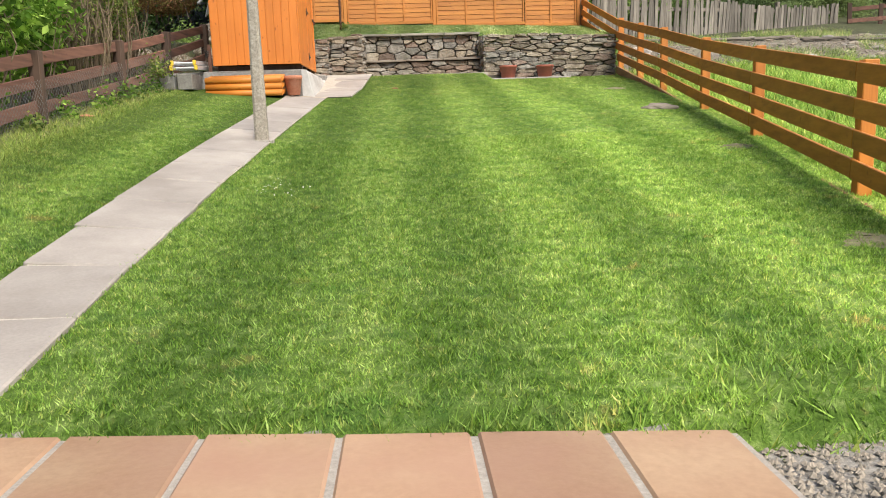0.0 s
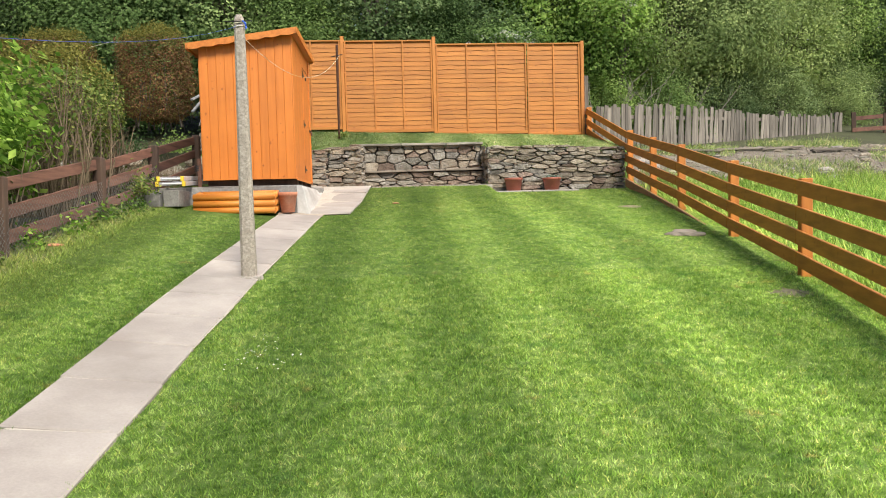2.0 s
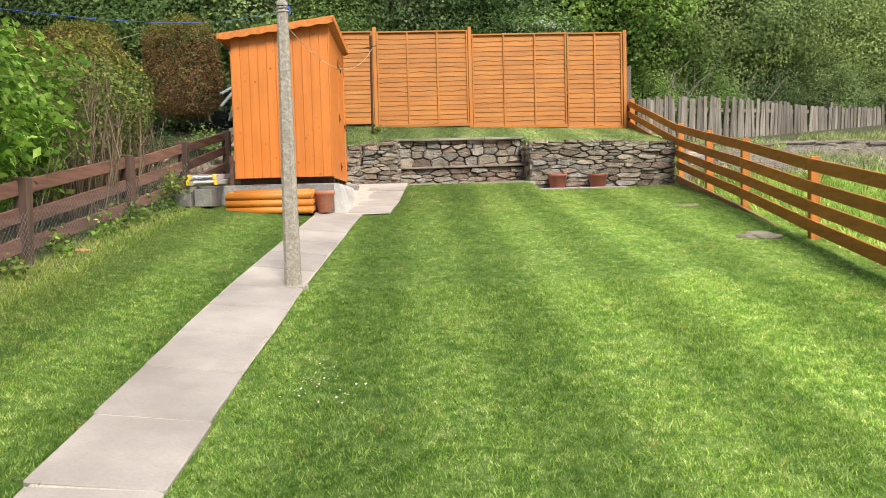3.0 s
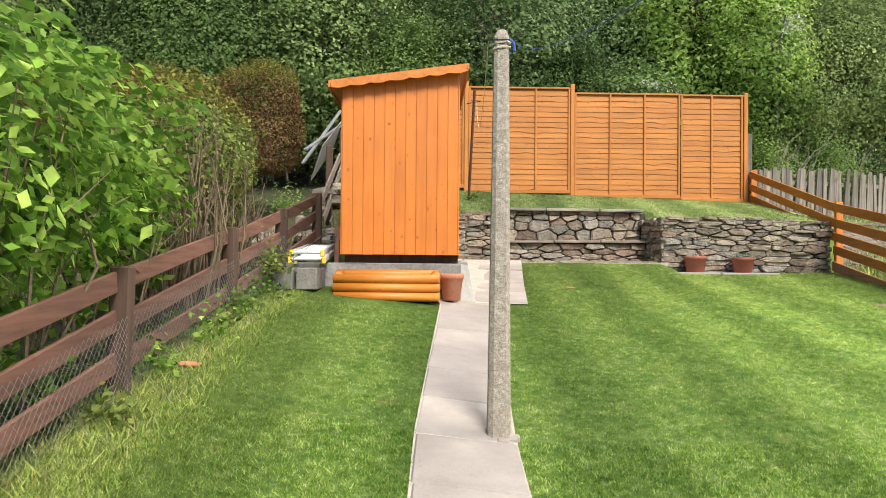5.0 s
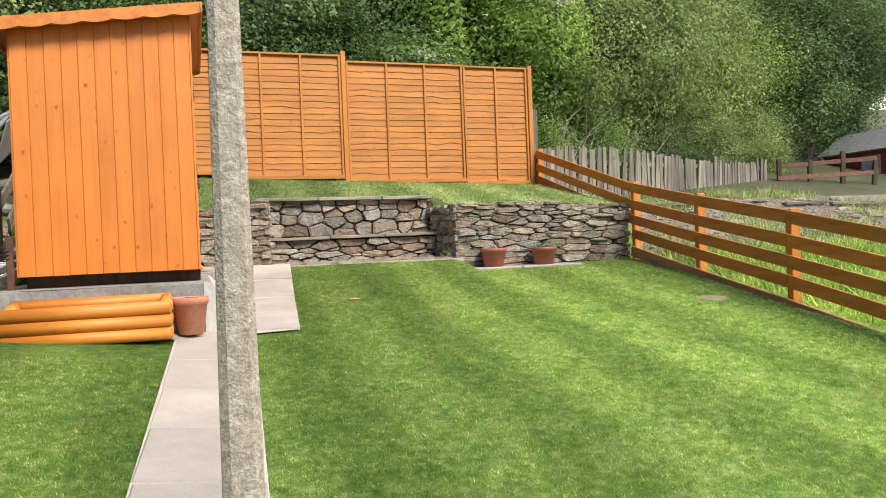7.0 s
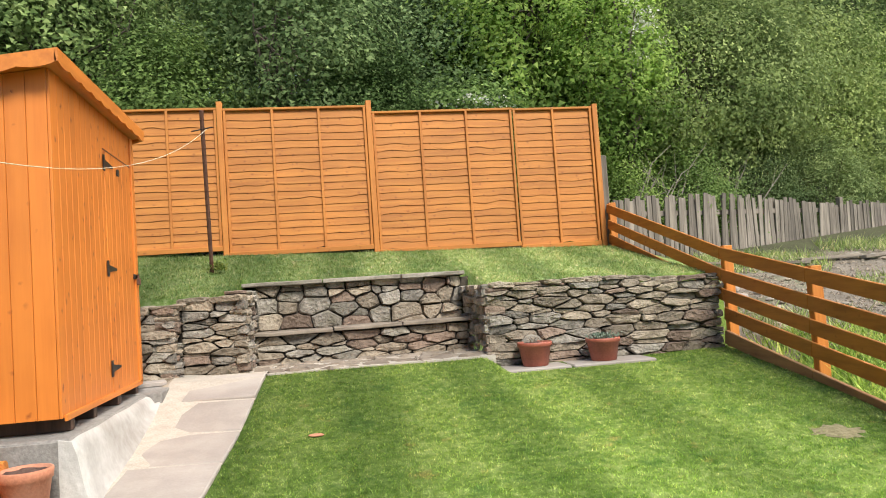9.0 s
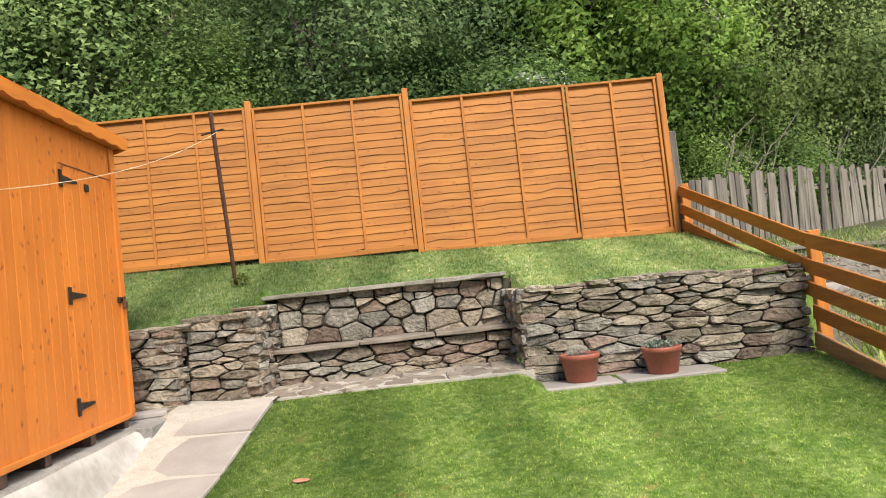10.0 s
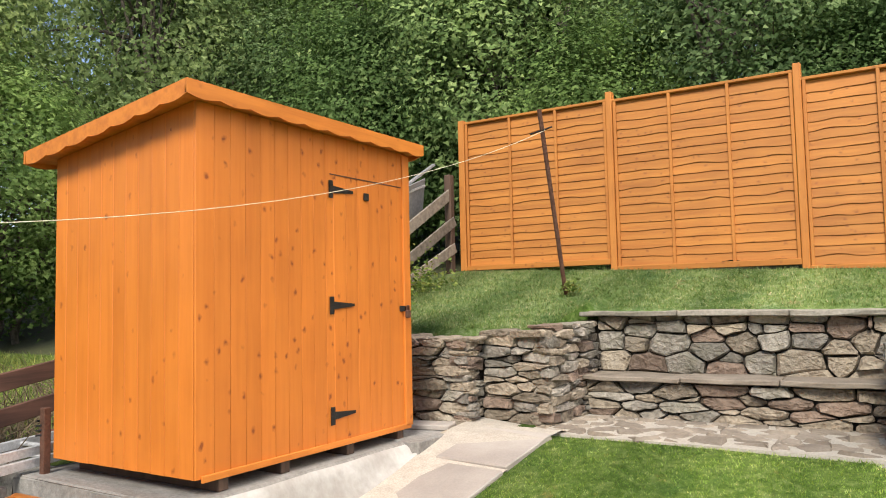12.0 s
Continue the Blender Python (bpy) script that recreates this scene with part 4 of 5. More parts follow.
pot((-1.20, 10.10, gz(-1.2, 10.1) + 0.035), 0.125, 0.085, 0.265, M_TERRACOTTA, "tall terracotta flower pot beside the log planter")
p1 = pot((2.19, 12.67, 2.202), 0.155, 0.115, 0.215, M_REDPOT, "red-brown plastic flower pot with bare compost")
p2 = pot((2.83, 12.64, 2.202), 0.155, 0.115, 0.205, M_REDPOT, "red-brown plastic flower pot with grey-green seedlings")
rng = np.random.default_rng(5)
c = np.column_stack([rng.normal(0, 0.06, 260), rng.normal(0, 0.06, 260), rng.uniform(0.20, 0.25, 260)])
tagged(part("foliage", leaves("seedlings", c, 0.035, leafy("grey_green_leaf", (0.12, 0.16, 0.11), (0.2, 0.26, 0.2), (0.3, 0.36, 0.3)), rng, -0.4), None, p2, "grey-green seedlings"), kind="stuff")
c = np.column_stack([rng.normal(0, 0.05, 60), rng.normal(0, 0.05, 60), rng.uniform(0.20, 0.25, 60)])
tagged(part("dry_stems", leaves("dry_stems", c, 0.05, M_TWIG, rng, -0.6, 0.12), None, p1, "dry brown stems"), kind="stuff")
# broken stone behind the first pot
bm = bmesh.new()
bmesh.ops.create_icosphere(bm, subdivisions=2, radius=0.13)
for v in bm.verts:
    v.co = Vector((v.co.x, v.co.y * 0.35, v.co.z * 0.9)) * (1 + 0.3 * noise.noise(v.co * 9))
ob = new("loose_stone", mesh_of("loose_stone", bm, M_CAPSTONE))
ob.location = (2.22, 12.82, 2.36)
tagged(ob, "pointed grey stone leaning on the wall behind a pot", "stone")

planter = thing("log_planter", (-2.33, 9.90, gz(-1.9, 9.9) - 0.02), "low planter box of orange half logs on the grass", "planter")
PW, PD = 0.97, 0.30
for k in range(3):
    for (a, b) in (((0, 0), (PW, 0)), ((PW, 0.0), (PW, PD)), ((0, 0.0), (0, PD)), ((0, PD), (PW, PD))):
        bm = bmesh.new()
        e = 0.03 if a[1] == b[1] else -0.02
        d = Vector((b[0] - a[0], b[1] - a[1], 0)).normalized() * e
        pa, pb = Vector((a[0], a[1], 0.045 + k * 0.088 + a[1] * 0.13)) - d, Vector((b[0], b[1], 0.045 + k * 0.088 + b[1] * 0.13)) + d
        tube(bm, [pa, pa.lerp(pb, 0.5), pb], [0.046, 0.047, 0.045], 14)
        for f in bm.faces:
            f.smooth = len(f.verts) == 4
        part("log", bm, M_LOG, planter)
part("soil", block(0.03, PW - 0.03, 0.03, PD - 0.03, 0.0, 0.19, 0.01), M_COMPOST, planter, "dark soil filling")

for i, (x, y) in enumerate(((-2.83, 9.98), (-2.60, 10.02), (-2.72, 10.45))):
    bm = block(-0.10, 0.10, -0.21, 0.21, 0, 0.21, 0.008)
    ob = new("concrete_block", mesh_of("concrete_block", bm, M_BLOCK))
    ob.matrix_basis = pose(x, y, 2.04 + (0.05 if i == 2 else 0), 0, 0, random.uniform(-4, 4) + (90 if i == 2 else 0))
    tagged(ob, "grey concrete block under the ladder", "concrete block", "concrete blocks")
ladder = thing("ladder", (-2.60, 9.78, 2.30), "folded aluminium ladder with yellow caps laid on concrete blocks", "ladder")
for lx, lz in ((-0.16, 0.0), (0.16, 0.0), (-0.145, 0.065), (0.145, 0.065)):
    part("rail", block(lx - 0.014, lx + 0.014, 0.0, 2.3, lz, lz + 0.055, 0.004, pose(0, 0, 0, 3, 0, 4)), M_ALU, ladder)
    part("end_cap", block(lx - 0.018, lx + 0.018, -0.05, 0.015, lz - 0.004, lz + 0.06, 0.006, pose(0, 0, 0, 3, 0, 4)), M_YELLOW, ladder, "yellow plastic end cap")
for k in range(8):
    for lz in (0.028, 0.093):
        bm = bmesh.new()
        tube(bm, [(-0.15, 0.14 + k * 0.28, lz), (0.15, 0.14 + k * 0.28, lz)], [0.014, 0.014], 8)
        bmesh.ops.transform(bm, matrix=pose(0, 0, 0, 3, 0, 4), verts=bm.verts[:])
        part("rung", bm, M_ALU, ladder)
stub = thing("angle_post", (-2.39, 10.385, 2.0), "rusty brown steel stub post at the shed corner", "post")
part("shaft", block(-0.022, 0.022, -0.022, 0.022, 0, 0.68, 0.004), M_RUST, stub)
bm = bmesh.new()
pts = [(0.035 * math.cos(a * 0.9) - 0.03, 0.035 * math.sin(a * 0.9), 0.50 + 0.004 * a) for a in range(26)]
tube(bm, pts, [0.006] * 26, 5)
part("chain", bm, M_IRON, stub, "black chain looped round the post")


# ---- weathered picket fence and the neighbour's things beyond the rail fence ----
PK0, PK1 = Vector((4.50, 16.45, 3.15)), Vector((11.6, 18.9, 3.20))
picket_fence = thing("picket_fence", tuple(PK0), "weathered grey leaning picket fence along the wood", "fence")
mpk, lpk = along((0, 0, 0), PK1 - PK0)
count = 74
for i in range(count):
    x = lpk * i / (count - 1)
    h = 0.94 + random.uniform(-0.05, 0.04)
    w = random.uniform(0.038, 0.048)
    bm = block(-w, w, -0.011, 0.011, -0.1, h, 0.004)
    ob = part("picket", bm, M_GREYWOOD, picket_fence)
    ob.matrix_basis = mpk @ pose(x, -0.04, 0.08 * math.sin(x * 0.8) - 0.02, random.uniform(-2, 2), 3 + random.uniform(-3, 3), 0)
for h in (0.28, 0.72):
    part("rail", block(0, lpk, -0.02, 0.02, h - 0.04, h + 0.04, 0.004, mpk), M_GREYRAIL, picket_fence)
for i in range(5):
    part("post", block(lpk * i / 4 - 0.045, lpk * i / 4 + 0.045, 0.02, 0.11, -0.3, 0.95, 0.006, mpk), M_GREYRAIL, picket_fence)
gate = thing("broken_gate", (11.85, 18.7, 3.2), "dark broken pallet gate at the end of the picket fence", "gate")
for h in (0.12, 0.42, 0.7):
    part("board", block(0, 2.3, -0.02, 0.02, h, h + 0.1, 0.004, pose(0, 0, 0, 0, random.uniform(-3, 3), -20)), M_OLD, gate)
for x in (0.05, 0.75, 1.5, 2.2):
    part("upright", block(x - 0.05, x + 0.05, 0.02, 0.1, -0.2, random.uniform(0.8, 1.05), 0.006, pose(0, 0, 0, 4, random.uniform(-6, 6), -20)), M_OLDPOST, gate)
hut = thing("red_hut", (16.1, 19.2, 3.2), "small dark red wooden hut with a grey ridge roof", "hut")
for (a, b, c, d) in ((0, 1.6, 0, 0.06), (0, 0.06, 0.06, 2.4), (1.54, 1.6, 0.06, 2.4), (0.06, 1.54, 2.34, 2.4)):
    for k in range(9):
        part("board", block(a, b, c, d, k * 0.145, k * 0.145 + 0.14, 0.006), M_REDHUT, hut)
bm = bmesh.new()
vs = [bm.verts.new(p) for p in ((0, 0.01, 1.3), (1.6, 0.01, 1.3), (0.8, 0.01, 1.85), (0, 0.06, 1.3), (1.6, 0.06, 1.3), (0.8, 0.06, 1.85))]
for f in ((0, 1, 2), (5, 4, 3), (0, 3, 4, 1), (1, 4, 5, 2), (2, 5, 3, 0)):
    bm.faces.new([vs[k] for k in f])
part("gable", bm, M_REDHUT, hut)
for s in (1, -1):
    bm = bmesh.new()
    mt, ln = along((0.8, -0.1, 1.90), (0.8 + s * 0.95, -0.1, 1.27))
    box(bm, 0, ln, 0 if s > 0 else -2.6, 2.6 if s > 0 else 0, -0.02, 0.02, mt)
    part("roof", bm, M_FELT, hut, "grey felt roof")
part("window", block(-0.02, 0.02, 0.5, 1.1, 0.6, 1.15, 0.01), M_WHITE, hut, "pale window board")
rs = np.random.default_rng(11)
for i in range(110):
    x, y = 4.6 + rs.random() * 6.5, 12.3 + rs.random() * 3.9
    bm = bmesh.new()
    bmesh.ops.create_icosphere(bm, subdivisions=2, radius=0.035 + 0.09 * rs.random() ** 3)
    for v in bm.verts:
        v.co = Vector((v.co.x * 1.4, v.co.y, v.co.z * 0.55)) * (1 + 0.35 * noise.noise(v.co * 12 + Vector((i, 0, 0))))
    ob = new("rubble_stone", mesh_of("rubble_stone", bm, random.choice((M_CAPSTONE, M_STONE, M_SLAB))))
    ob.location = (x, y, gz(x, y) + 0.015)
    tagged(ob, "loose pale rubble stone on the bare bank", "stone", "rubble on the bank")
for i in range(7):
    x, y = 5.0 + i * 0.95, 15.6 - 0.12 * i + rs.random() * 0.3
    a = rs.uniform(-0.25, 0.25)
    p0, p1 = Vector((x, y, gz(x, y) + 0.06)), Vector((x + 1.0, y + a, gz(x + 1.0, y + a) + 0.06))
    tagged(new("plank", mesh_of("plank", beam(p0, p1, 0.12, 0.04, 0.004), M_GREYRAIL)), "weathered grey plank lying along the bank", "plank", "planks on the bank")
# half-sunk stones along the lawn's right edge
for x, y, r in ((3.26, 8.05, 0.095), (3.38, 7.98, 0.07)):
    bm = bmesh.new()
    bmesh.ops.create_icosphere(bm, subdivisions=3, radius=r)
    for v in bm.verts:
        v.co = Vector((v.co.x * 1.4, v.co.y * 0.8, v.co.z * 0.45)) * (1 + 0.7 * noise.noise(v.co * 11 + Vector((y, 0, 0))))
    ob = new("sunken_stone", mesh_of("sunken_stone", bm, M_PAVER))
    ob.location = (x, y, gz(x, y) + 0.016)
    tagged(ob, "pale stone half sunk in the lawn near the fence", "stone", "stones in the lawn")
def chip(name, x, y, r, material, label, category):
    bm = bmesh.new()
    bmesh.ops.create_icosphere(bm, subdivisions=2, radius=r)
    for v in bm.verts:
        v.co = Vector((v.co.x * 1.5, v.co.y * 0.9, v.co.z * 0.3)) * (1 + 0.5 * noise.noise(v.co * 14))
    ob = new(name, mesh_of(name, bm, material))
    ob.location = (x, y, gz(x, y) + 0.014)
    return tagged(ob, label, category)


chip("pot_shard", -2.91, 7.16, 0.055, M_TERRACOTTA, "orange terracotta shard in the grass by the old fence", "shard")
chip("small_stone", 0.20, 11.20, 0.036, M_TERRACOTTA, "small orange-buff stone lying on the lawn", "stone")
M_BARE = surface("dry_bare_soil", (0.15, 0.14, 0.065), (0.31, 0.27, 0.16), 22, 0.95, 0.6, 60)
for x, y, r in ((3.13, 5.52, 0.17), (3.42, 10.3, 0.16), (2.62, 2.75, 0.2)):
    bm = bmesh.new()
    hub = bm.verts.new((0, 0, 0.008))
    rim = [bm.verts.new((math.cos(k * 0.2244) * r * (0.95 + 0.9 * noise.noise((k * 0.7, x, 0))), math.sin(k * 0.2244) * r * (0.7 + 0.7 * noise.noise((k * 0.7, y, 3))), -0.012)) for k in range(28)]
    for k in range(28):
        bm.faces.new((hub, rim[k], rim[(k + 1) % 28])).smooth = True
    ob = new("bare_patch", mesh_of("bare_patch", bm, M_BARE))
    ob.matrix_basis = pose(x, y, gz(x, y) + 0.012, 7.5, 0, 0)
    tagged(ob, "bare dry patch of soil in the lawn near the fence", "bare patch", "bare patches")
# gravel strip beside the patio
gr = np.random.default_rng(21)
n = 9500
gx, gy = gr.uniform(1.18, 3.2, n), gr.uniform(-0.6, 1.12, n)
base = np.column_stack([gx, gy, np.full(n, 0.612)])
tri = []
sz = gr.uniform(0.004, 0.013, n)[:, None]
ang = gr.uniform(0, 6.283, n)
u = np.column_stack([np.cos(ang), np.sin(ang), gr.uniform(-0.3, 0.3, n)])
w = np.column_stack([-np.sin(ang), np.cos(ang), gr.uniform(-0.3, 0.3, n)])
top = base + np.column_stack([np.zeros(n), np.zeros(n), sz[:, 0] * 0.9])
corners = [base + u * sz * 1.2, base + w * sz, base - u * sz * 1.1, base - w * sz * 0.9]
for a in range(4):
    tri.append(np.stack([corners[a], corners[(a + 1) % 4], top], axis=1))
me = soup("gravel", np.stack(tri, axis=1).reshape(-1, 3, 3), 3, surface("gravel_chip", (0.17, 0.145, 0.115), (0.42, 0.365, 0.295), 45, 0.9, 0.3, 150))
tagged(new("gravel", me), "loose grey gravel beside the patio", "gravel", kind="stuff")


# ---- clutter behind the shed and on the neighbour's side ----
lean = thing("broken_fence", (-2.80, 12.2, 2.7), "broken grey plank fence leaning behind the shed", "fence")
o = Vector((-2.80, 12.2, 2.7))
for p0, p1, dp in (((-2.84, 12.1, 2.95), (-2.74, 13.6, 3.85), 0.11), ((-2.82, 12.5, 2.85), (-2.72, 15.55, 4.55), 0.13), ((-2.78, 12.9, 2.8), (-2.70, 15.55, 4.20), 0.12), ((-2.74, 13.4, 2.95), (-2.70, 15.55, 3.88), 0.12)):
    part("rail", beam(Vector(p0) - o, Vector(p1) - o, 0.025, dp, 0.005), M_GREYRAIL, lean)
for x, y, z0, z1 in ((-2.84, 13.2, 2.7, 3.95), (-2.78, 14.3, 3.0, 4.35), (-2.74, 15.5, 3.3, 4.75)):
    part("post", block(x - 0.045, x + 0.045, y - 0.045, y + 0.045, z0, z1, 0.01, Matrix.Translation(-o)), M_OLDPOST, lean)
for k, (p0, p1) in enumerate((((-3.2, 13.3, 3.9), (-2.9, 15.2, 4.6)), ((-3.3, 13.7, 3.75), (-2.95, 15.5, 4.9)))):
    ob = new("metal_bar", mesh_of("metal_bar", beam(p0, p1, 0.05, 0.03, 0.004), M_STEEL))
    tagged(ob, "pale metal bar propped against the broken fence", "bar", "metal bars")
bm = beam((-3.05, 13.4, 3.72), (-2.98, 15.3, 4.45), 0.012, 0.55, 0.002, (0.35, 0, 1))
tagged(new("plastic_sheet", mesh_of("plastic_sheet", bm, surface("cloudy_plastic", (0.20, 0.21, 0.23), (0.34, 0.35, 0.37), 4, 0.35, 0.1, 30))), "cloudy grey plastic sheet leaning by the fence", "sheet")
rk = np.random.default_rng(31)
for i in range(70):
    x, y = rk.uniform(-7.5, -3.2), rk.uniform(12.2, 13.4)
    if x < -4.4:
        y += 1.0
    if i > 45:
        x, y = rk.uniform(-3.2, -2.45), rk.uniform(12.75, 13.3)
    bm = bmesh.new()
    bmesh.ops.create_icosphere(bm, subdivisions=2, radius=rk.uniform(0.07, 0.17))
    for v in bm.verts:
        v.co = Vector((v.co.x * 1.4, v.co.y, v.co.z * 0.6)) * (1 + 0.4 * noise.noise(v.co * 9 + Vector((i, 0, 0))))
    ob = new("rockery_stone", mesh_of("rockery_stone", bm, random.choice((M_STONE, M_CAPSTONE))))
    ob.location = (x, y, gz(x, y) + rk.uniform(0.0, 0.28) * (1 if i > 45 else 0.4))
    tagged(ob, "grey-brown stone in the neighbour's rockery", "stone", "rockery stones")
bm = bmesh.new()
for i in range(420):
    x, y = rk.uniform(-4.6, -3.0), rk.uniform(10.4, 12.4)
    a = Vector((x, y, gz(x, y)))
    d = Vector((rk.normal(0, 0.25), rk.normal(0, 0.25), rk.uniform(0.15, 0.5)))
    tube(bm, [a, a + d * 0.5 + Vector((rk.normal(0, 0.03), 0, 0)), a + d], [0.006, 0.004, 0.002], 3, False)
tagged(new("dry_stalks", mesh_of("dry_stalks", bm, M_TWIG)), "tangle of dry brown stalks beyond the old fence", "stalks", kind="stuff")
bm = bmesh.new()
tube(bm, [Vector((-4.57, 13.8, 5.03)).lerp(Vector((-7.5, 16.8, 5.30)), i / 10) - Vector((0, 0, 0.1 * (i / 10) * (1 - i / 10))) for i in range(11)], [0.004] * 11, 5)
tagged(new("garden_line", mesh_of("garden_line", bm, M_CORD)), "pale line from the clipped bush to a hidden post", "washing line")
tagged(new("line_post", mesh_of("line_post", block(-7.55, -7.45, 16.75, 16.85, 2.6, 5.35, 0.008), M_OLDPOST)), "dark wooden line post behind the clipped bushes", "post")


# ---- foliage ----
def clumped(rng, n_clumps, per, half, shell=0.62, spread=0.2):
    """Points in small sprays through an uneven ellipsoid of lobes, denser to the outside; and the way each spray faces."""
    lobes = rng.normal(size=(16, 3))
    lobes /= np.linalg.norm(lobes, axis=1, keepdims=True)
    reach = rng.uniform(0.75, 1.15, 16)
    d = rng.normal(size=(n_clumps, 3))
    d /= np.linalg.norm(d, axis=1, keepdims=True)
    dots = d @ lobes.T
    near, which = dots.max(axis=1), dots.argmax(axis=1)
    r = (shell + (1 - shell) * rng.random(n_clumps) ** 0.4) * (0.52 + 0.6 * np.clip((near - 0.62) / 0.33, 0, 1) * reach[which])
    c = d * r[:, None] * np.array(half)
    pts = np.repeat(c, per, axis=0)
    sp = np.repeat(rng.uniform(0.55, 1.5, n_clumps), per)[:, None] * spread
    long_way = np.repeat(rng.normal(size=(n_clumps, 3)) * 0.6 + np.array([0, 0, 0.5]) + d * 0.5, per, axis=0)
    off = np.clip(rng.normal(size=pts.shape), -1.7, 1.7) * sp * np.array([1, 1, 0.7]) + long_way * np.clip(rng.normal(size=(len(pts), 1)), -1.7, 1.7) * sp
    face = off / (np.linalg.norm(off, axis=1, keepdims=True) + 1e-9) * 0.8 + np.repeat(d, per, axis=0) * 0.3
    return pts + off, c, face


def tree(rng, height, crown, base_z, material, leaf, clumps, per, label, stems=1):
    """A tapered trunk with limbs that reach the clumps of its crown."""
    t = thing("tree", (0, 0, 0), label, "tree", "woodland trees")
    pts, cs, face = clumped(rng, clumps, per, crown, 0.62, 0.052 * sum(crown))
    zc = base_z + crown[2]
    pts[:, 2] += zc
    cs[:, 2] += zc
    bm = bmesh.new()
    for s in range(stems):
        lx, ly = rng.normal(0, 0.25, 2) * (stems > 1)
        top = Vector((lx * 2 + rng.normal(0, 0.3), ly * 2 + rng.normal(0, 0.3), height * 0.8))
        spine = []
        for i in range(7):
            f = i / 6
            spine.append(Vector((lx, ly, -0.3)).lerp(top, f) + Vector((noise.noise((f * 3, s, 1)), noise.noise((f * 3, s, 4)), 0)) * 0.25)
        r0 = 0.018 * height / stems ** 0.6 + 0.02
        tube(bm, spine, [r0 * (1 - 0.85 * i / 6) for i in range(7)], 8)
        for k in range(16):
            a = spine[2 + k % 4]
            tgt = Vector(cs[rng.integers(len(cs))])
            mid = a.lerp(tgt, 0.5) + Vector((0, 0, 0.25))
            tube(bm, [a, mid, tgt], [r0 * 0.38, r0 * 0.22, r0 * 0.06], 5)
    part("trunk", bm, M_BARK, t, "grey-brown trunk with limbs")
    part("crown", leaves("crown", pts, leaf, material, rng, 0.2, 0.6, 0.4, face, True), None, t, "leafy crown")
    return t


rng = np.random.default_rng(3)
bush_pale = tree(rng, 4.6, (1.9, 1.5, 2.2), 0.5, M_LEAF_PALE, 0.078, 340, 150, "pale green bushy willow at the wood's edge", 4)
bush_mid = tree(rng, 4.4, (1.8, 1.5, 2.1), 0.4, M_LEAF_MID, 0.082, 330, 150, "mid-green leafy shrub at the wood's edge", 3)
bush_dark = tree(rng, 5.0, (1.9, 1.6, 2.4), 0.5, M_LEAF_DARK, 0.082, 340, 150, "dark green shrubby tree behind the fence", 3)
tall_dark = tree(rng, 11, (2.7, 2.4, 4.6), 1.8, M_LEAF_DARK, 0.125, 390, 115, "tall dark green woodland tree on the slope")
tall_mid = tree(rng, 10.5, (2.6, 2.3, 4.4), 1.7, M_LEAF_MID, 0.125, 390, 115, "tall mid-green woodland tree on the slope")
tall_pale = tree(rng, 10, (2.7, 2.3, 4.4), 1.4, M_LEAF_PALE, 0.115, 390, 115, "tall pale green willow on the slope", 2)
kinds = {"P": tall_pale, "p": bush_pale, "m": bush_mid, "d": bush_dark, "D": tall_dark, "M": tall_mid}
used = set()


def plant(kind, x, y, s, sink=0.05):
    m = pose(x, y, gz(x, y) - sink, 0, 0, rng.uniform(0, 360)) @ Matrix.Diagonal((s, s, s * rng.uniform(0.92, 1.1), 1))
    if kind in used:
        copy_thing(kinds[kind], m)
    else:
        used.add(kind)
        kinds[kind].matrix_basis = m


for k, x, y, s in (("d", -8.2, 18.6, 1.0), ("m", -6.2, 18.1, 0.95), ("d", -4.0, 19.0, 1.15), ("m", -1.9, 18.6, 0.9), ("d", 0.0, 19.4, 1.1), ("m", 1.4, 18.7, 0.75),
                   ("d", 2.7, 20.9, 1.1), ("p", 7.3, 19.2, 0.95), ("p", 8.6, 20.2, 1.05), ("p", 10.6, 20.8, 1.0), ("m", 12.8, 22.0, 1.0), ("d", 15.2, 22.0, 1.05), ("p", 7.4, 21.6, 1.25), ("p", 10.0, 23.4, 1.35), ("d", 17.8, 22.5, 1.0)):
    plant(k, x, y, s)
for i in range(13):
    plant("D" if i > 8 else "P" if i > 5 or i in (1, 3) else "DM"[i % 3 != 1], -14 + i * 3.4 + rng.uniform(-0.6, 0.6), 22.8 + rng.uniform(-0.7, 1.2) + (1.8 if i > 7 else 0), rng.uniform(0.9, 1.1))
for i in range(8):
    plant("D", -19 + i * 6.2, 28.5 + rng.uniform(-1, 1), rng.uniform(1.1, 1.3))
for k, x, y, s in (("P", -10.5, 17.0, 0.9), ("M", -7.4, 20.2, 0.85), ("P", -4.6, 20.6, 0.8), ("P", -13.6, 19.5, 1.0), ("M", -16.5, 15.5, 1.0), ("P", -16.0, 10.5, 0.95), ("P", -12.0, 12.5, 0.95), ("m", -9.4, 13.6, 1.0), ("d", -9.0, 10.5, 0.9), ("m", -9.8, 7.6, 0.9), ("D", -13.5, 7.5, 0.9)):
    plant(k, x, y, s)
# hawthorns in blossom and a bright young tree
def sprays(rng, spots, per):
    c = np.repeat(np.array(spots), per, axis=0)
    return c + rng.normal(size=c.shape) * np.array([0.09, 0.06, 0.05])


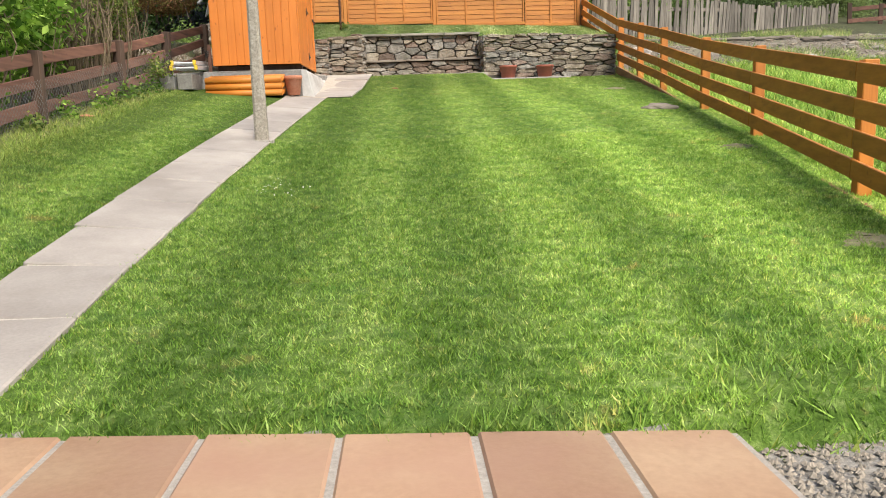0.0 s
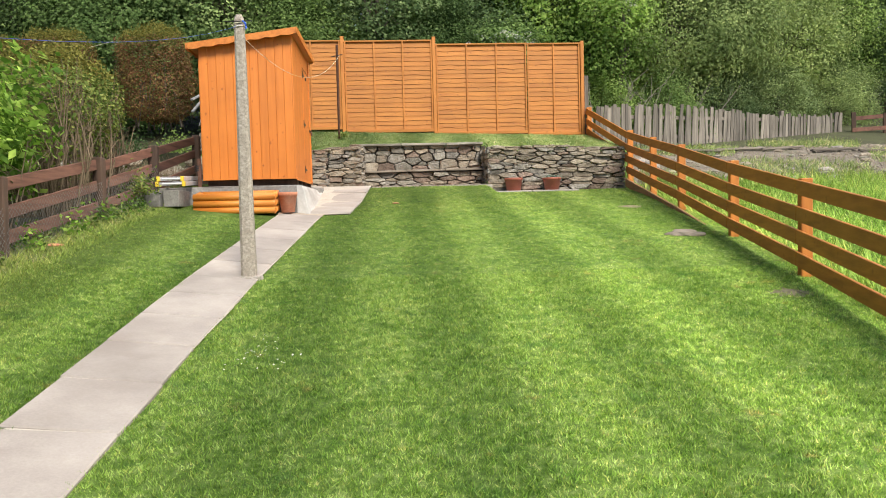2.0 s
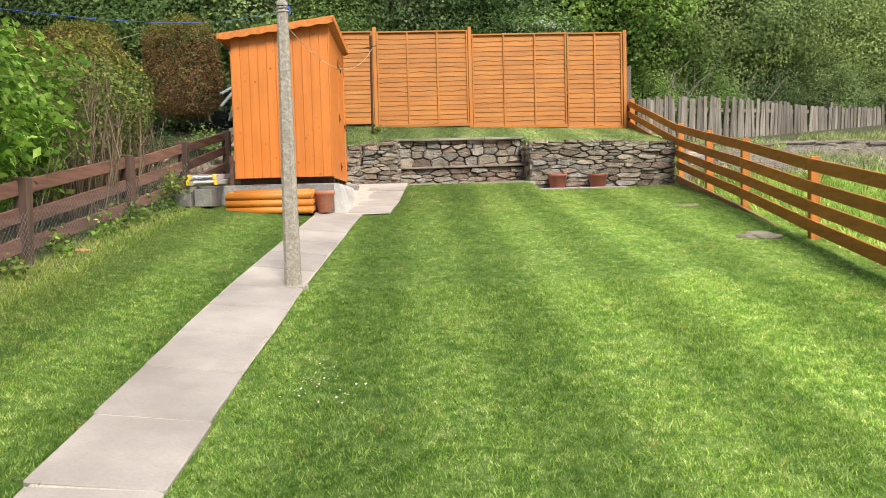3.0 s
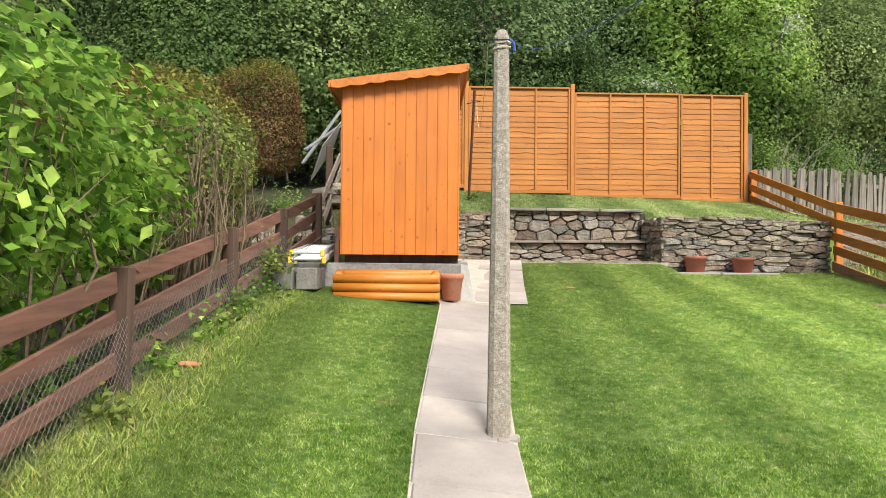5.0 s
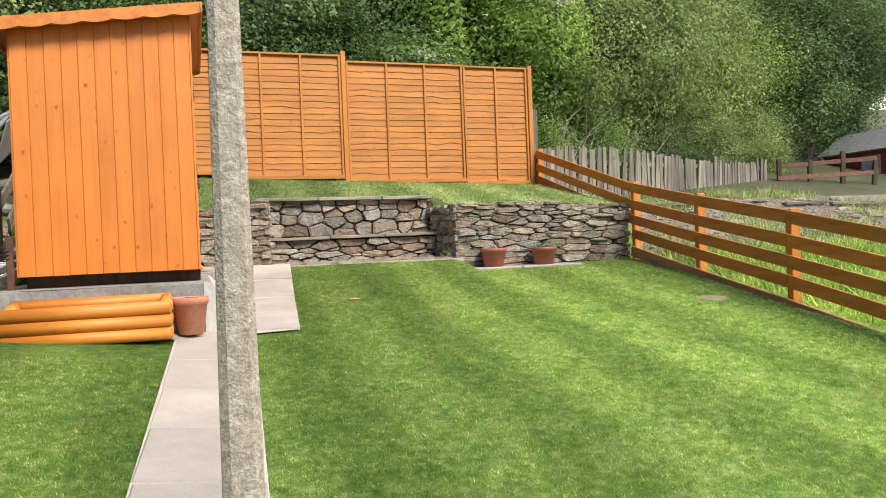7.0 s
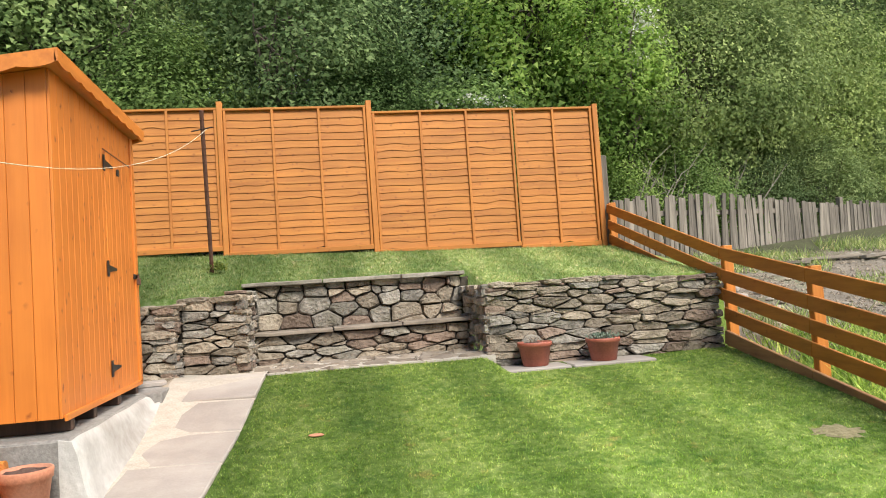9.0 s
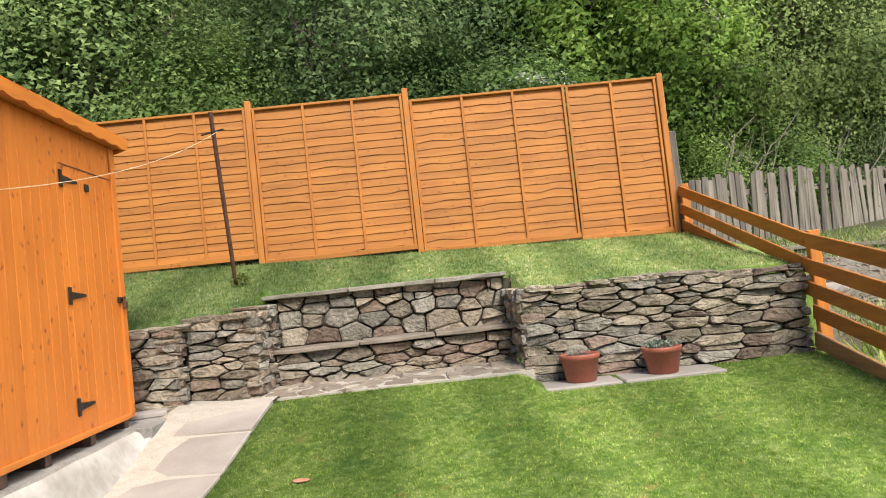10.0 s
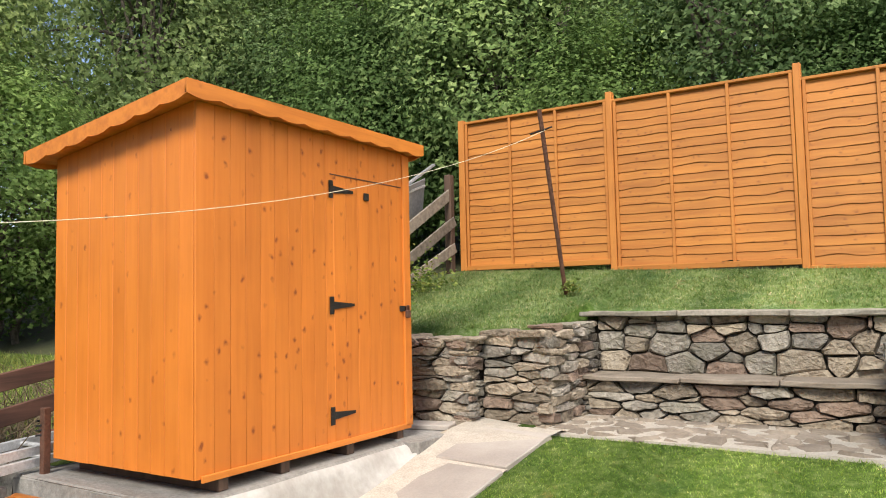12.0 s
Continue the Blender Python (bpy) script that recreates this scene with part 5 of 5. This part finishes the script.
haw = tree(rng, 4.8, (0.95, 0.9, 2.1), 0.9, M_LEAF_BRIGHT, 0.085, 240, 110, "hawthorn with white blossom behind the fence", 2)
haw.matrix_basis = pose(5.55, 18.4, gz(5.55, 18.4))
sp = [(rng.normal(0.38, 0.16), -0.62 + rng.normal(0, 0.12), 3.45 + rng.normal(0, 0.42)) for _ in range(24)]
part("blossom", leaves("blossom", sprays(rng, sp, 26), 0.045, M_BLOSSOM, rng, 0, 0.9), None, haw, "white blossom sprays")
haw2 = tree(rng, 2.9, (1.0, 0.8, 1.0), 0.9, M_LEAF_MID, 0.085, 150, 110, "low hawthorn with a band of white blossom", 2)
haw2.matrix_basis = pose(2.82, 17.9, gz(2.82, 17.9) - 0.15)
sp = [(rng.normal(0, 0.30), -0.62 + rng.normal(0, 0.1), 2.45 + rng.normal(0, 0.10)) for _ in range(22)]
part("blossom", leaves("blossom", sprays(rng, sp, 26), 0.045, M_BLOSSOM, rng, 0, 0.9), None, haw2, "white blossom sprays")
bright = tree(rng, 7.0, (1.9, 1.4, 2.5), 0.5, M_LEAF_BRIGHT, 0.12, 330, 110, "bright green young tree behind the hawthorn", 2)
bright.matrix_basis = pose(4.75, 19.9, gz(4.75, 19.9))
# low growth along the picket fence
for x, y, s in ((5.3, 18.4, 0.55), (6.8, 18.7, 0.6), (8.6, 19.4, 0.55), (10.3, 19.9, 0.6), (-2.4, 17.2, 0.4), (12.4, 20.6, 0.6)):
    plant("p" if x > 7 else "m", x, y, s, 1.7 * s)


def hedge(name, cx, cy, half, z0, n, leaf, material, label, category, twigs=0, top_mat=None, seed=0, round_=3.0, leaf_low=0.0, ragged=0.0, slope=0.0):
    """A clipped bush: leaves packed toward the faces of a rounded block, twigs inside."""
    r = np.random.default_rng(seed)
    t = thing(name, (cx, cy, z0), label, category)
    d = r.normal(size=(n, 3))
    k = (np.abs(d) ** round_).sum(axis=1) ** (1 / round_)
    d = d / k[:, None]
    depth = 1 - np.abs(r.normal(0, 0.15, n)) + 0.10 * r.random(n) ** 6
    lump = np.array([1 + 0.16 * noise.noise(Vector(q) * 2.6 + Vector((seed, 0, 0))) + ragged * noise.noise(Vector((q[0] * half[0], q[1] * half[1], q[2] * half[2])) * 3.1 + Vector((0, seed, 0))) for q in d])
    p = d * (depth * lump)[:, None] * np.array(half)
    p[:, 2] += half[2] + slope * p[:, 1]
    if slope:
        p[:, 0] *= 0.70 + 0.30 * np.clip((p[:, 2] / half[2] - 0.55) / 0.6, 0, 1)
    keep = p[:, 2] > half[2] * 2 * leaf_low * r.random(n) ** 0.5
    p = p[keep & (p[:, 2] > 0.02)]
    if top_mat:
        hi = p[:, 2] > half[2] * 2 * (0.80 + 0.1 * r.random(len(p)))
        part("new_growth", leaves("new_growth", p[hi], leaf, top_mat, r), None, t, "olive new growth on top")
        p = p[~hi]
    face = (p - np.array([0, 0, half[2]])) / np.array(half)
    part("foliage", leaves("foliage", p, leaf, material, r, 0.2, 0.62, 0.4, face * 0.3), None, t)
    bm = bmesh.new()
    for i in range(max(twigs, 12)):
        a = Vector((r.uniform(-0.8, 0.8) * half[0], r.uniform(-0.8, 0.8) * half[1], -0.1))
        b = Vector((a.x + r.normal(0, 0.15), a.y + r.normal(0, 0.15), half[2] * r.uniform(0.8, 1.8)))
        if twigs:
            b.x, b.y = max(-half[0], min(half[0], a.x * 1.25)), max(-half[1], min(half[1], a.y * 1.2))
        mid = a.lerp(b, 0.5) + Vector((r.normal(0, 0.08), r.normal(0, 0.08), 0))
        tube(bm, [a, mid, b], [0.012, 0.008, 0.003], 4)
        for _ in range(2 if twigs else 0):
            e = mid.lerp(b, r.uniform(0, 0.7))
            tube(bm, [e, e + Vector((r.normal(0, 0.14), r.normal(0, 0.14), r.uniform(0.1, 0.35)))], [0.005, 0.002], 3, False)
    tagged(part("brushwood", bm, M_TWIG if twigs else M_BARK, t, "bare twigs inside the bush"), kind="stuff")
    return t


hedge("leafy_hedge", -3.93, 5.66, (0.93, 2.14, 0.86), 1.60, 17000, 0.092, M_LEAF_LIME, "bright green large-leaved hedge over the old fence", "hedge", 90, seed=1, leaf_low=0.42, round_=7.0, ragged=0.11, slope=0.14)
hedge("leafy_hedge", -3.95, 1.5, (0.86, 2.0, 0.76), 1.05, 11000, 0.092, M_LEAF_LIME, "bright green large-leaved hedge over the old fence", "hedge", 50, seed=7, leaf_low=0.42, round_=4.0, ragged=0.11, slope=0.14)
hedge("privet_hedge", -3.56, 8.85, (0.58, 0.98, 0.88), 2.05, 21000, 0.044, M_LEAF_PRIVET, "twiggy privet hedge with bare lower stems", "hedge", 200, M_LEAF_TOP, seed=2, leaf_low=0.55, ragged=0.10, slope=0.1)
for x, y, s, zb in ((-4.02, 14.1, 1.0, 3.62), (-5.88, 14.5, 0.97, 3.75), (-7.25, 14.7, 0.95, 3.75)):
    hedge("clipped_beech", x, y, (0.60 * s, 0.62 * s, 0.83 * s), zb, 24000, 0.034, M_LEAF_BEECH, "russet clipped rounded bush with olive top", "bush", 0, M_LEAF_TOP, seed=int(-x * 10), round_=4, ragged=0.03)


def weed(x, y, z, s, n, material, seed, label):
    r = np.random.default_rng(seed)
    p = np.column_stack([r.normal(0, s * 0.45, n), r.normal(0, s * 0.45, n), np.abs(r.normal(0, s * 0.5, n))])
    ob = new("weed", leaves("weed", p, 0.05, material, r, -0.1, 0.6))
    ob.location = (x, y, z)
    return tagged(ob, label, "weed", "weeds", "stuff")


weed(-2.55, 14.6, 3.3, 0.38, 700, M_LEAF_PRIVET, 1, "leafy green weed beside the lap fence")
weed(-2.35, 13.6, 3.1, 0.25, 400, M_LEAF_MID, 2, "leafy green weed on the bank behind the shed")
weed(-0.72, 14.3, 3.32, 0.09, 90, M_LEAF_PRIVET, 3, "small green weed at the foot of the rod")
weed(-2.95, 9.6, 2.2, 0.26, 500, M_LEAF_PRIVET, 4, "green weed growing through the old fence")
weed(-3.3, 5.9, 1.7, 0.2, 300, M_LEAF_LIME, 5, "bright green weed behind the wire netting")
weed(-3.9, 12.3, 2.9, 0.35, 500, M_LEAF_DARK, 6, "dark green plant in the rockery")
weed(-3.3, 12.6, 2.95, 0.3, 450, M_LEAF_MID, 7, "green plant in the rockery")


for i in range(34):
    y = 1.9 + i * 0.235 + rk.uniform(-0.1, 0.1)
    x = float(np.interp(y, [q[1] for q in LEFT], [q[0] for q in LEFT])) + rk.choice((-0.16, -0.3, 0.1)) + rk.uniform(-0.05, 0.05)
    weed(x, y, gz(x, y), rk.uniform(0.10, 0.22), int(rk.integers(60, 190)), (M_LEAF_PRIVET, M_LEAF_LIME, M_LEAF_MID)[i % 3], 20 + i, "low green weeds along the foot of the old fence")
# bare arching branches and chips of stone on the bank
bm = bmesh.new()
for i in range(26):
    x = rk.uniform(4.9, 7.6)
    a = Vector((x, 17.3 + (x - 4.9) * 0.33 + rk.uniform(0, 0.4), 3.4))
    d = Vector((rk.normal(0.25, 0.5), rk.normal(-0.05, 0.15), rk.uniform(0.8, 1.7)))
    k = Vector((rk.normal(0, 0.12), 0, rk.uniform(0.05, 0.25)))
    tube(bm, [a, a + d * 0.35 + k * 0.6, a + d * 0.7 + k, a + d], [0.016, 0.012, 0.008, 0.003], 5, False)
    e = a + d * 0.6 + k
    tube(bm, [e, e + Vector((rk.normal(0, 0.3), 0, rk.uniform(0.1, 0.5)))], [0.007, 0.002], 4, False)
tagged(new("dead_branches", mesh_of("dead_branches", bm, surface("grey_dead_wood", (0.16, 0.14, 0.115), (0.36, 0.32, 0.27), 9, 0.9, 0.4, 40))), "bare grey arching branches behind the picket fence", "branches", kind="stuff")
nb = 14000
bx, by = rk.uniform(4.45, 11.0, nb), rk.uniform(11.9, 16.6, nb)
bz = np.array([gz(a, b) for a, b in zip(bx, by)]) + 0.004
bb = np.column_stack([bx, by, bz])
sz = (0.006 + 0.035 * rk.random(nb) ** 4)[:, None]
an = rk.uniform(0, 6.283, nb)
u = np.column_stack([np.cos(an), np.sin(an), rk.uniform(-0.2, 0.2, nb)])
w = np.column_stack([-np.sin(an), np.cos(an), rk.uniform(-0.2, 0.2, nb)])
tops = bb + np.column_stack([np.zeros(nb), np.zeros(nb), sz[:, 0] * 0.8])
rim = [bb + u * sz * 1.3, bb + w * sz, bb - u * sz * 1.1, bb - w * sz * 0.9]
chips = np.stack([np.stack([rim[a], rim[(a + 1) % 4], tops], axis=1) for a in range(4)], axis=1).reshape(-1, 3, 3)
tagged(new("bank_chips", soup("bank_chips", chips, 3, M_STONE)), "grey stone chips scattered over the bare bank", "stone chips", kind="stuff")


# ---- lawn grass ----
def blades(name, x0, x1, y0, y1, n, h0, h1, material, seed, keep=None, label=""):
    r = np.random.default_rng(seed)
    x, y = r.uniform(x0, x1, n), r.uniform(y0, y1, n)
    if keep is not None:
        ok = keep(x, y)
        x, y = x[ok], y[ok]
    n = len(x)
    # heights from a fine table of the ground
    tx, ty = np.linspace(x0, x1, 160), np.linspace(y0, y1, 260)
    tz = np.array([[gz(a, b) + 0.012 * noise.noise((a * 0.9, b * 0.9, 3)) for a in tx] for b in ty])
    fx, fy = (x - x0) / (x1 - x0) * 159, (y - y0) / (y1 - y0) * 259
    ix, iy = np.minimum(fx.astype(int), 158), np.minimum(fy.astype(int), 258)
    ux, uy = fx - ix, fy - iy
    z = tz[iy, ix] * (1 - ux) * (1 - uy) + tz[iy, ix + 1] * ux * (1 - uy) + tz[iy + 1, ix] * (1 - ux) * uy + tz[iy + 1, ix + 1] * ux * uy
    a = r.uniform(0, 6.283, n)
    # tufts: neighbouring blades share a height
    tuft = r.random((256, 256))
    jx, jy = x + r.normal(0, 0.012, n), y + r.normal(0, 0.012, n)
    h = r.uniform(h0, h1, n) * (0.55 + 0.95 * tuft[(jx * 24).astype(int) % 256, (jy * 24).astype(int) % 256])
    w = r.uniform(0.0017, 0.0034, n) * (1 + 14 * h)
    lean = r.normal(0, 0.55, (n, 2)) * h[:, None]
    p = np.column_stack([x, y, z - 0.004])
    s = np.column_stack([np.cos(a), np.sin(a), np.zeros(n)]) * w[:, None]
    tip = p + np.column_stack([lean, h])
    me = soup(name, np.stack([p - s, p + s, tip], axis=1), 3, material)
    return tagged(new(name, me), label, "grass", kind="stuff")


def on_lawn(x, y):
    px = np.interp(y, PATH_Y, PATH_X)
    path = (np.abs(x - px) < np.interp(y, [3.4, 5.4], [0.211, 0.256]) + 0.014 * np.sin(y * 31) + 0.01 * np.sin(y * 11)) & (y < 10.4)
    landing_ = (x > -1.3) & (x < -0.41 + (y - 10.25) * 0.095) & (y > 10.22)
    base_ = (x < -0.9) & (y > 10.2)
    terr = (x > -0.36) & (x < 1.84) & (y > 12.73 + 0.03 * np.sin(x * 9))
    front = y > 1.215 + (0.5 - x) * 0.104 + 0.01 * np.sin(x * 23)
    pads = (x > 1.82) & (x < 3.28) & (y > 12.45)
    box_ = (x > -2.4) & (x < -1.3) & (y > 9.55)
    corner = (x > 1.25) & (y < 1.45)
    right = x < np.interp(y, [p[1] for p in RIGHT], [p[0] for p in RIGHT]) + 0.3
    return ~path & ~landing_ & ~base_ & ~terr & front & ~pads & ~box_ & ~corner & right & (y < 12.9)


blades("lawn_grass", -3.3, 4.4, 1.15, 6.5, 520000, 0.010, 0.024, M_BLADE, 1, on_lawn, "short mown green grass")
blades("lawn_grass", -3.3, 4.4, 6.5, 12.9, 330000, 0.008, 0.018, M_BLADE, 2, on_lawn, "short mown green grass")
blades("terrace_grass", -2.6, 4.2, 13.1, 15.66, 90000, 0.012, 0.032, M_ROUGH_BLADE, 3, lambda x, y: y > np.where(x < -0.44, 13.15, np.where(x < 1.86, 14.15, 13.1)), "rough paler grass on the upper terrace")
blades("rough_grass", -3.4, -2.62, 1.3, 10.0, 14000, 0.02, 0.065, M_BLADE, 14, None, "long green grass along the old fence")
blades("rough_grass", -3.35, -2.75, 1.3, 10.0, 6000, 0.02, 0.065, M_ROUGH_BLADE, 4, None, "long rough grass along the old fence")
blades("neighbour_grass", 3.0, 9.5, 1.3, 12.6, 60000, 0.06, 0.17, M_BLADE, 5, lambda x, y: x > np.interp(y, [p[1] for p in RIGHT], [p[0] for p in RIGHT]) + 0.12, "long green grass beyond the rail fence")
blades("patio_edge_grass", 1.15, 2.6, 1.05, 1.5, 1800, 0.02, 0.055, M_BLADE, 6, None, "tufts of grass at the gravel's edge")
blades("lawn_edge_grass", -4.0, 1.3, 1.0, 1.9, 60000, 0.025, 0.06, M_BLADE, 7, lambda x, y: np.abs(y - (1.225 + (0.5 - x) * 0.104) - 0.012 * np.sin(x * 17)) < 0.022, "ragged grass edge over the patio")
blades("bank_grass", 4.4, 11.0, 12.0, 17.4, 26000, 0.04, 0.14, M_ROUGH_BLADE, 8, lambda x, y: np.sin(x * 1.7 + y) + np.sin(y * 2.3 - x * 0.6) > 0.1, "rough grass tufts on the stony bank")
blades("left_garden_grass", -9.0, -3.3, 1.6, 13.2, 55000, 0.03, 0.09, M_BLADE, 10, lambda x, y: (x < -4.9) | (y > 10.9), "neighbour's green lawn beyond the hedge")
rd = np.random.default_rng(9)
dz = np.column_stack([rd.normal(-0.60, 0.10, 55), rd.normal(4.42, 0.16, 55)])
dv = np.array([(x, y, gz(x, y) + 0.03) for x, y in dz])
tagged(new("daisies", leaves("daisies", dv, 0.013, M_BLOSSOM, rd, 0, 1.0, 3.0)), "patch of small white daisies in the lawn", "daisies", kind="stuff")


# ---- wall stones and crazy paving, last ----
RS = random.Random(4)


def cut_cells(seeds, x0, x1, z0, z1, flat):
    """The rectangle shared out among the seeds, each taking what lies nearest; heights count flat times."""
    cells = []
    gap = (x1 - x0) * (z1 - z0) * flat / len(seeds)
    pull = [RS.uniform(-0.32, 0.32) * gap for _ in seeds]
    for i, (px, pz) in enumerate(seeds):
        poly = [(x0, z0), (x1, z0), (x1, z1), (x0, z1)]
        for j, (qx, qz) in enumerate(seeds):
            if i == j or abs(qx - px) > 0.9 or not poly:
                continue
            nx_, nz_ = qx - px, (qz - pz) * flat * flat
            lim = nx_ * (px + qx) / 2 + nz_ * (pz + qz) / 2 + (pull[i] - pull[j]) / 2
            done = []
            for (ax, az_), (bx_, bz_) in zip(poly, poly[1:] + poly[:1]):
                da, db = nx_ * ax + nz_ * az_ - lim, nx_ * bx_ + nz_ * bz_ - lim
                if da <= 0:
                    done.append((ax, az_))
                if da * db < 0:
                    f = da / (da - db)
                    done.append((ax + (bx_ - ax) * f, az_ + (bz_ - az_) * f))
            poly = done
        if len(poly) > 2:
            cells.append(poly)
    return cells


def split_stone(poly, r, joint, bulge, deep, material):
    """A split stone that fills its cell but for the joint: chipped corners, an uneven flat face toward -y. Its centre, and its mesh."""
    cx, cz = sum(p[0] for p in poly) / len(poly), sum(p[1] for p in poly) / len(poly)
    ring = []
    for k, (x, z) in enumerate(poly):
        for (ox_, oz_) in (poly[k - 1], poly[(k + 1) % len(poly)]):
            ln = math.hypot(ox_ - x, oz_ - z) + 1e-6
            f = min(r.uniform(0.006, 0.024), ln * 0.36) / ln
            qx, qz = x + (ox_ - x) * f - cx, z + (oz_ - z) * f - cz
            dist = math.hypot(qx, qz) + 1e-6
            k_in = max(0.55, 1 - joint * r.uniform(0.5, 1.5) / dist)
            ring.append((qx * k_in + r.uniform(-0.003, 0.003), qz * k_in + r.uniform(-0.003, 0.003)))
    rough = []
    for (x, z), (x2, z2) in zip(ring, ring[1:] + ring[:1]):
        rough.append((x, z))
        if math.hypot(x2 - x, z2 - z) > 0.075:
            rough.append(((x + x2) / 2 + r.uniform(-0.006, 0.006), (z + z2) / 2 + r.uniform(-0.007, 0.007)))
    ring = rough
    bm = bmesh.new()
    tx, tz = r.uniform(-0.12, 0.12), r.uniform(-0.22, 0.14)
    k_front = r.uniform(0.80, 0.92)
    front = []
    for x, z in ring:
        k = k_front + r.uniform(-0.07, 0.05)
        front.append(bm.verts.new((x * k, -bulge + tx * x + tz * z + r.uniform(-0.007, 0.007), z * k)))
    mid = [bm.verts.new((x, r.uniform(-0.004, 0.010), z)) for x, z in ring]
    back = [bm.verts.new((x * 0.92, deep, z * 0.92)) for x, z in ring]
    n = len(ring)
    hub = bm.verts.new((r.uniform(-0.02, 0.02), -bulge - r.uniform(-0.004, 0.006), r.uniform(-0.01, 0.01)))
    for a in range(n):
        b = (a + 1) % n
        bm.faces.new((hub, front[a], front[b]))
        bm.faces.new((front[a], mid[a], mid[b], front[b]))
        bm.faces.new((mid[a], back[a], back[b], mid[b]))
    return cx, cz, mesh_of("stone", bm, material)




def rubble_seeds(ln, z0, z1, tall, wide):
    """Uneven courses: thin flat stones, thick blocks and an odd upright one."""
    seeds, z = [], z0
    while z < z1 - 0.03:
        h = RS.uniform(*tall)
        x = RS.uniform(-0.1, 0.06)
        while x < ln:
            w = RS.uniform(*wide)
            zc = z + h / 2 + RS.uniform(-0.24, 0.24) * h
            if h > 0.085 and RS.random() < 0.38:
                seeds += [(x + w / 2, zc - h * 0.24), (x + w / 2 + RS.uniform(-0.05, 0.05), zc + h * 0.26)]
            else:
                seeds.append((x + w / 2, zc))
            x += w
        z += h
    return [(min(max(x, 0.02), ln - 0.02), min(max(z, z0 + 0.015), z1 - 0.015)) for x, z in seeds]


for (ox, oy), (dx, dy), ln, z0, z1, (nx, ny), big in WALL_RECTS:
    if big > 1.2:
        seeds = rubble_seeds(ln, z0, z1 - 0.07, (0.15, 0.19), (0.18, 0.32)) + rubble_seeds(ln, z1 - 0.06, z1, (0.06, 0.07), (0.14, 0.34))
        flat = 1.55
    else:
        seeds = rubble_seeds(ln, z0, z1, (0.05 * big, 0.135 * big), (0.13, 0.40))
        flat = 3.4
    ang = math.degrees(math.atan2(dy, dx))
    for poly in cut_cells(seeds, 0, ln, z0, z1, flat):
        cx, cz, me = split_stone(poly, RS, 0.006, RS.uniform(0.014, 0.042), 0.15, RS.choice((M_STONE, M_STONE, M_STONE, M_GREY_STONE, M_GREY_STONE, M_RED_STONE)))
        proud = RS.uniform(-0.026, 0.026)
        ob = part("stone", me, None, wall_garden)
        ob.matrix_basis = pose(ox + dx * cx + nx * (proud - 0.02), oy + dy * cx + ny * (proud - 0.02), cz, 0, 0, ang)
seeds = []
for r in range(6):
    x = -0.40 + RS.uniform(0, 0.12)
    while x < 1.86:
        seeds.append((x + 0.1, 12.80 + r * 0.155 + RS.uniform(-0.05, 0.05)))
        x += RS.uniform(0.15, 0.30)
for poly in cut_cells(seeds, -0.34, 1.82, 12.76, 13.64, 1.0):
    cx, cy, me = split_stone(poly, RS, 0.017, 0.008, 0.03, M_PAVER)
    ob = part("paver", me, None, terrace)
    ob.matrix_basis = pose(cx, cy, 2.322, -90) @ Matrix.Diagonal((1, 1, -1, 1))
# rough coping along the tops
for (xa, xb, y, z) in ((-1.7, -0.95, 12.90, 2.955), (-0.95, -0.40, 13.10, 2.995), (1.84, 4.15, 12.98, 2.95)):
    x = xa
    while x < xb - 0.08:
        w, h = RS.uniform(0.16, 0.34), RS.uniform(0.035, 0.07)
        zz = z - (0.19 * max(0, x - 3.1) if y < 13 and x > 3.1 else 0)
        half = [(a * w / 2, b * h / 2) for a, b in ((-1, -0.7), (-0.7, -1), (0.8, -1), (1, -0.5), (0.95, 0.8), (0.5, 1), (-0.6, 0.9), (-1, 0.6))]
        _, _, me = split_stone([(a + RS.uniform(-0.012, 0.012), b + RS.uniform(-0.006, 0.006)) for a, b in half], RS, 0.004, 0.02, 0.26, M_STONE)
        ob = part("stone", me, None, wall_garden)
        ob.matrix_basis = pose(x + w / 2, y - 0.13 + RS.uniform(-0.02, 0.03), zz, RS.uniform(-3, 3), RS.uniform(-4, 4), RS.uniform(-8, 8))
        x += w * 0.97
for x0, x1, y0, y1, z, h, nm in ((-0.46, 0.34, 13.84, 14.16, 3.095, 0.045, "cap_slab"), (0.35, 1.15, 13.85, 14.16, 3.092, 0.05, "cap_slab"), (1.16, 1.83, 13.84, 14.17, 3.09, 0.05, "cap_slab"),
                                 (-0.35, 0.42, 13.56, 13.97, 2.605, 0.04, "seat_slab"), (0.43, 1.10, 13.57, 13.97, 2.61, 0.042, "seat_slab"), (1.11, 1.82, 13.56, 13.97, 2.612, 0.045, "seat_slab")):
    bm = block(x0, x1, y0, y1, z, z + h * 0.85, 0.006)
    bmesh.ops.subdivide_edges(bm, edges=[e for e in bm.edges if e.calc_length() > 0.3], cuts=3)
    for v in bm.verts:
        v.co += Vector((0.012 * noise.noise(v.co * 6), 0.035 * noise.noise(v.co * 7 + Vector((3, 0, 0))), 0.012 * noise.noise(v.co * 8)))
    part(nm, bm, M_CAPSTONE if nm == "cap_slab" else M_PAVER, wall_garden)
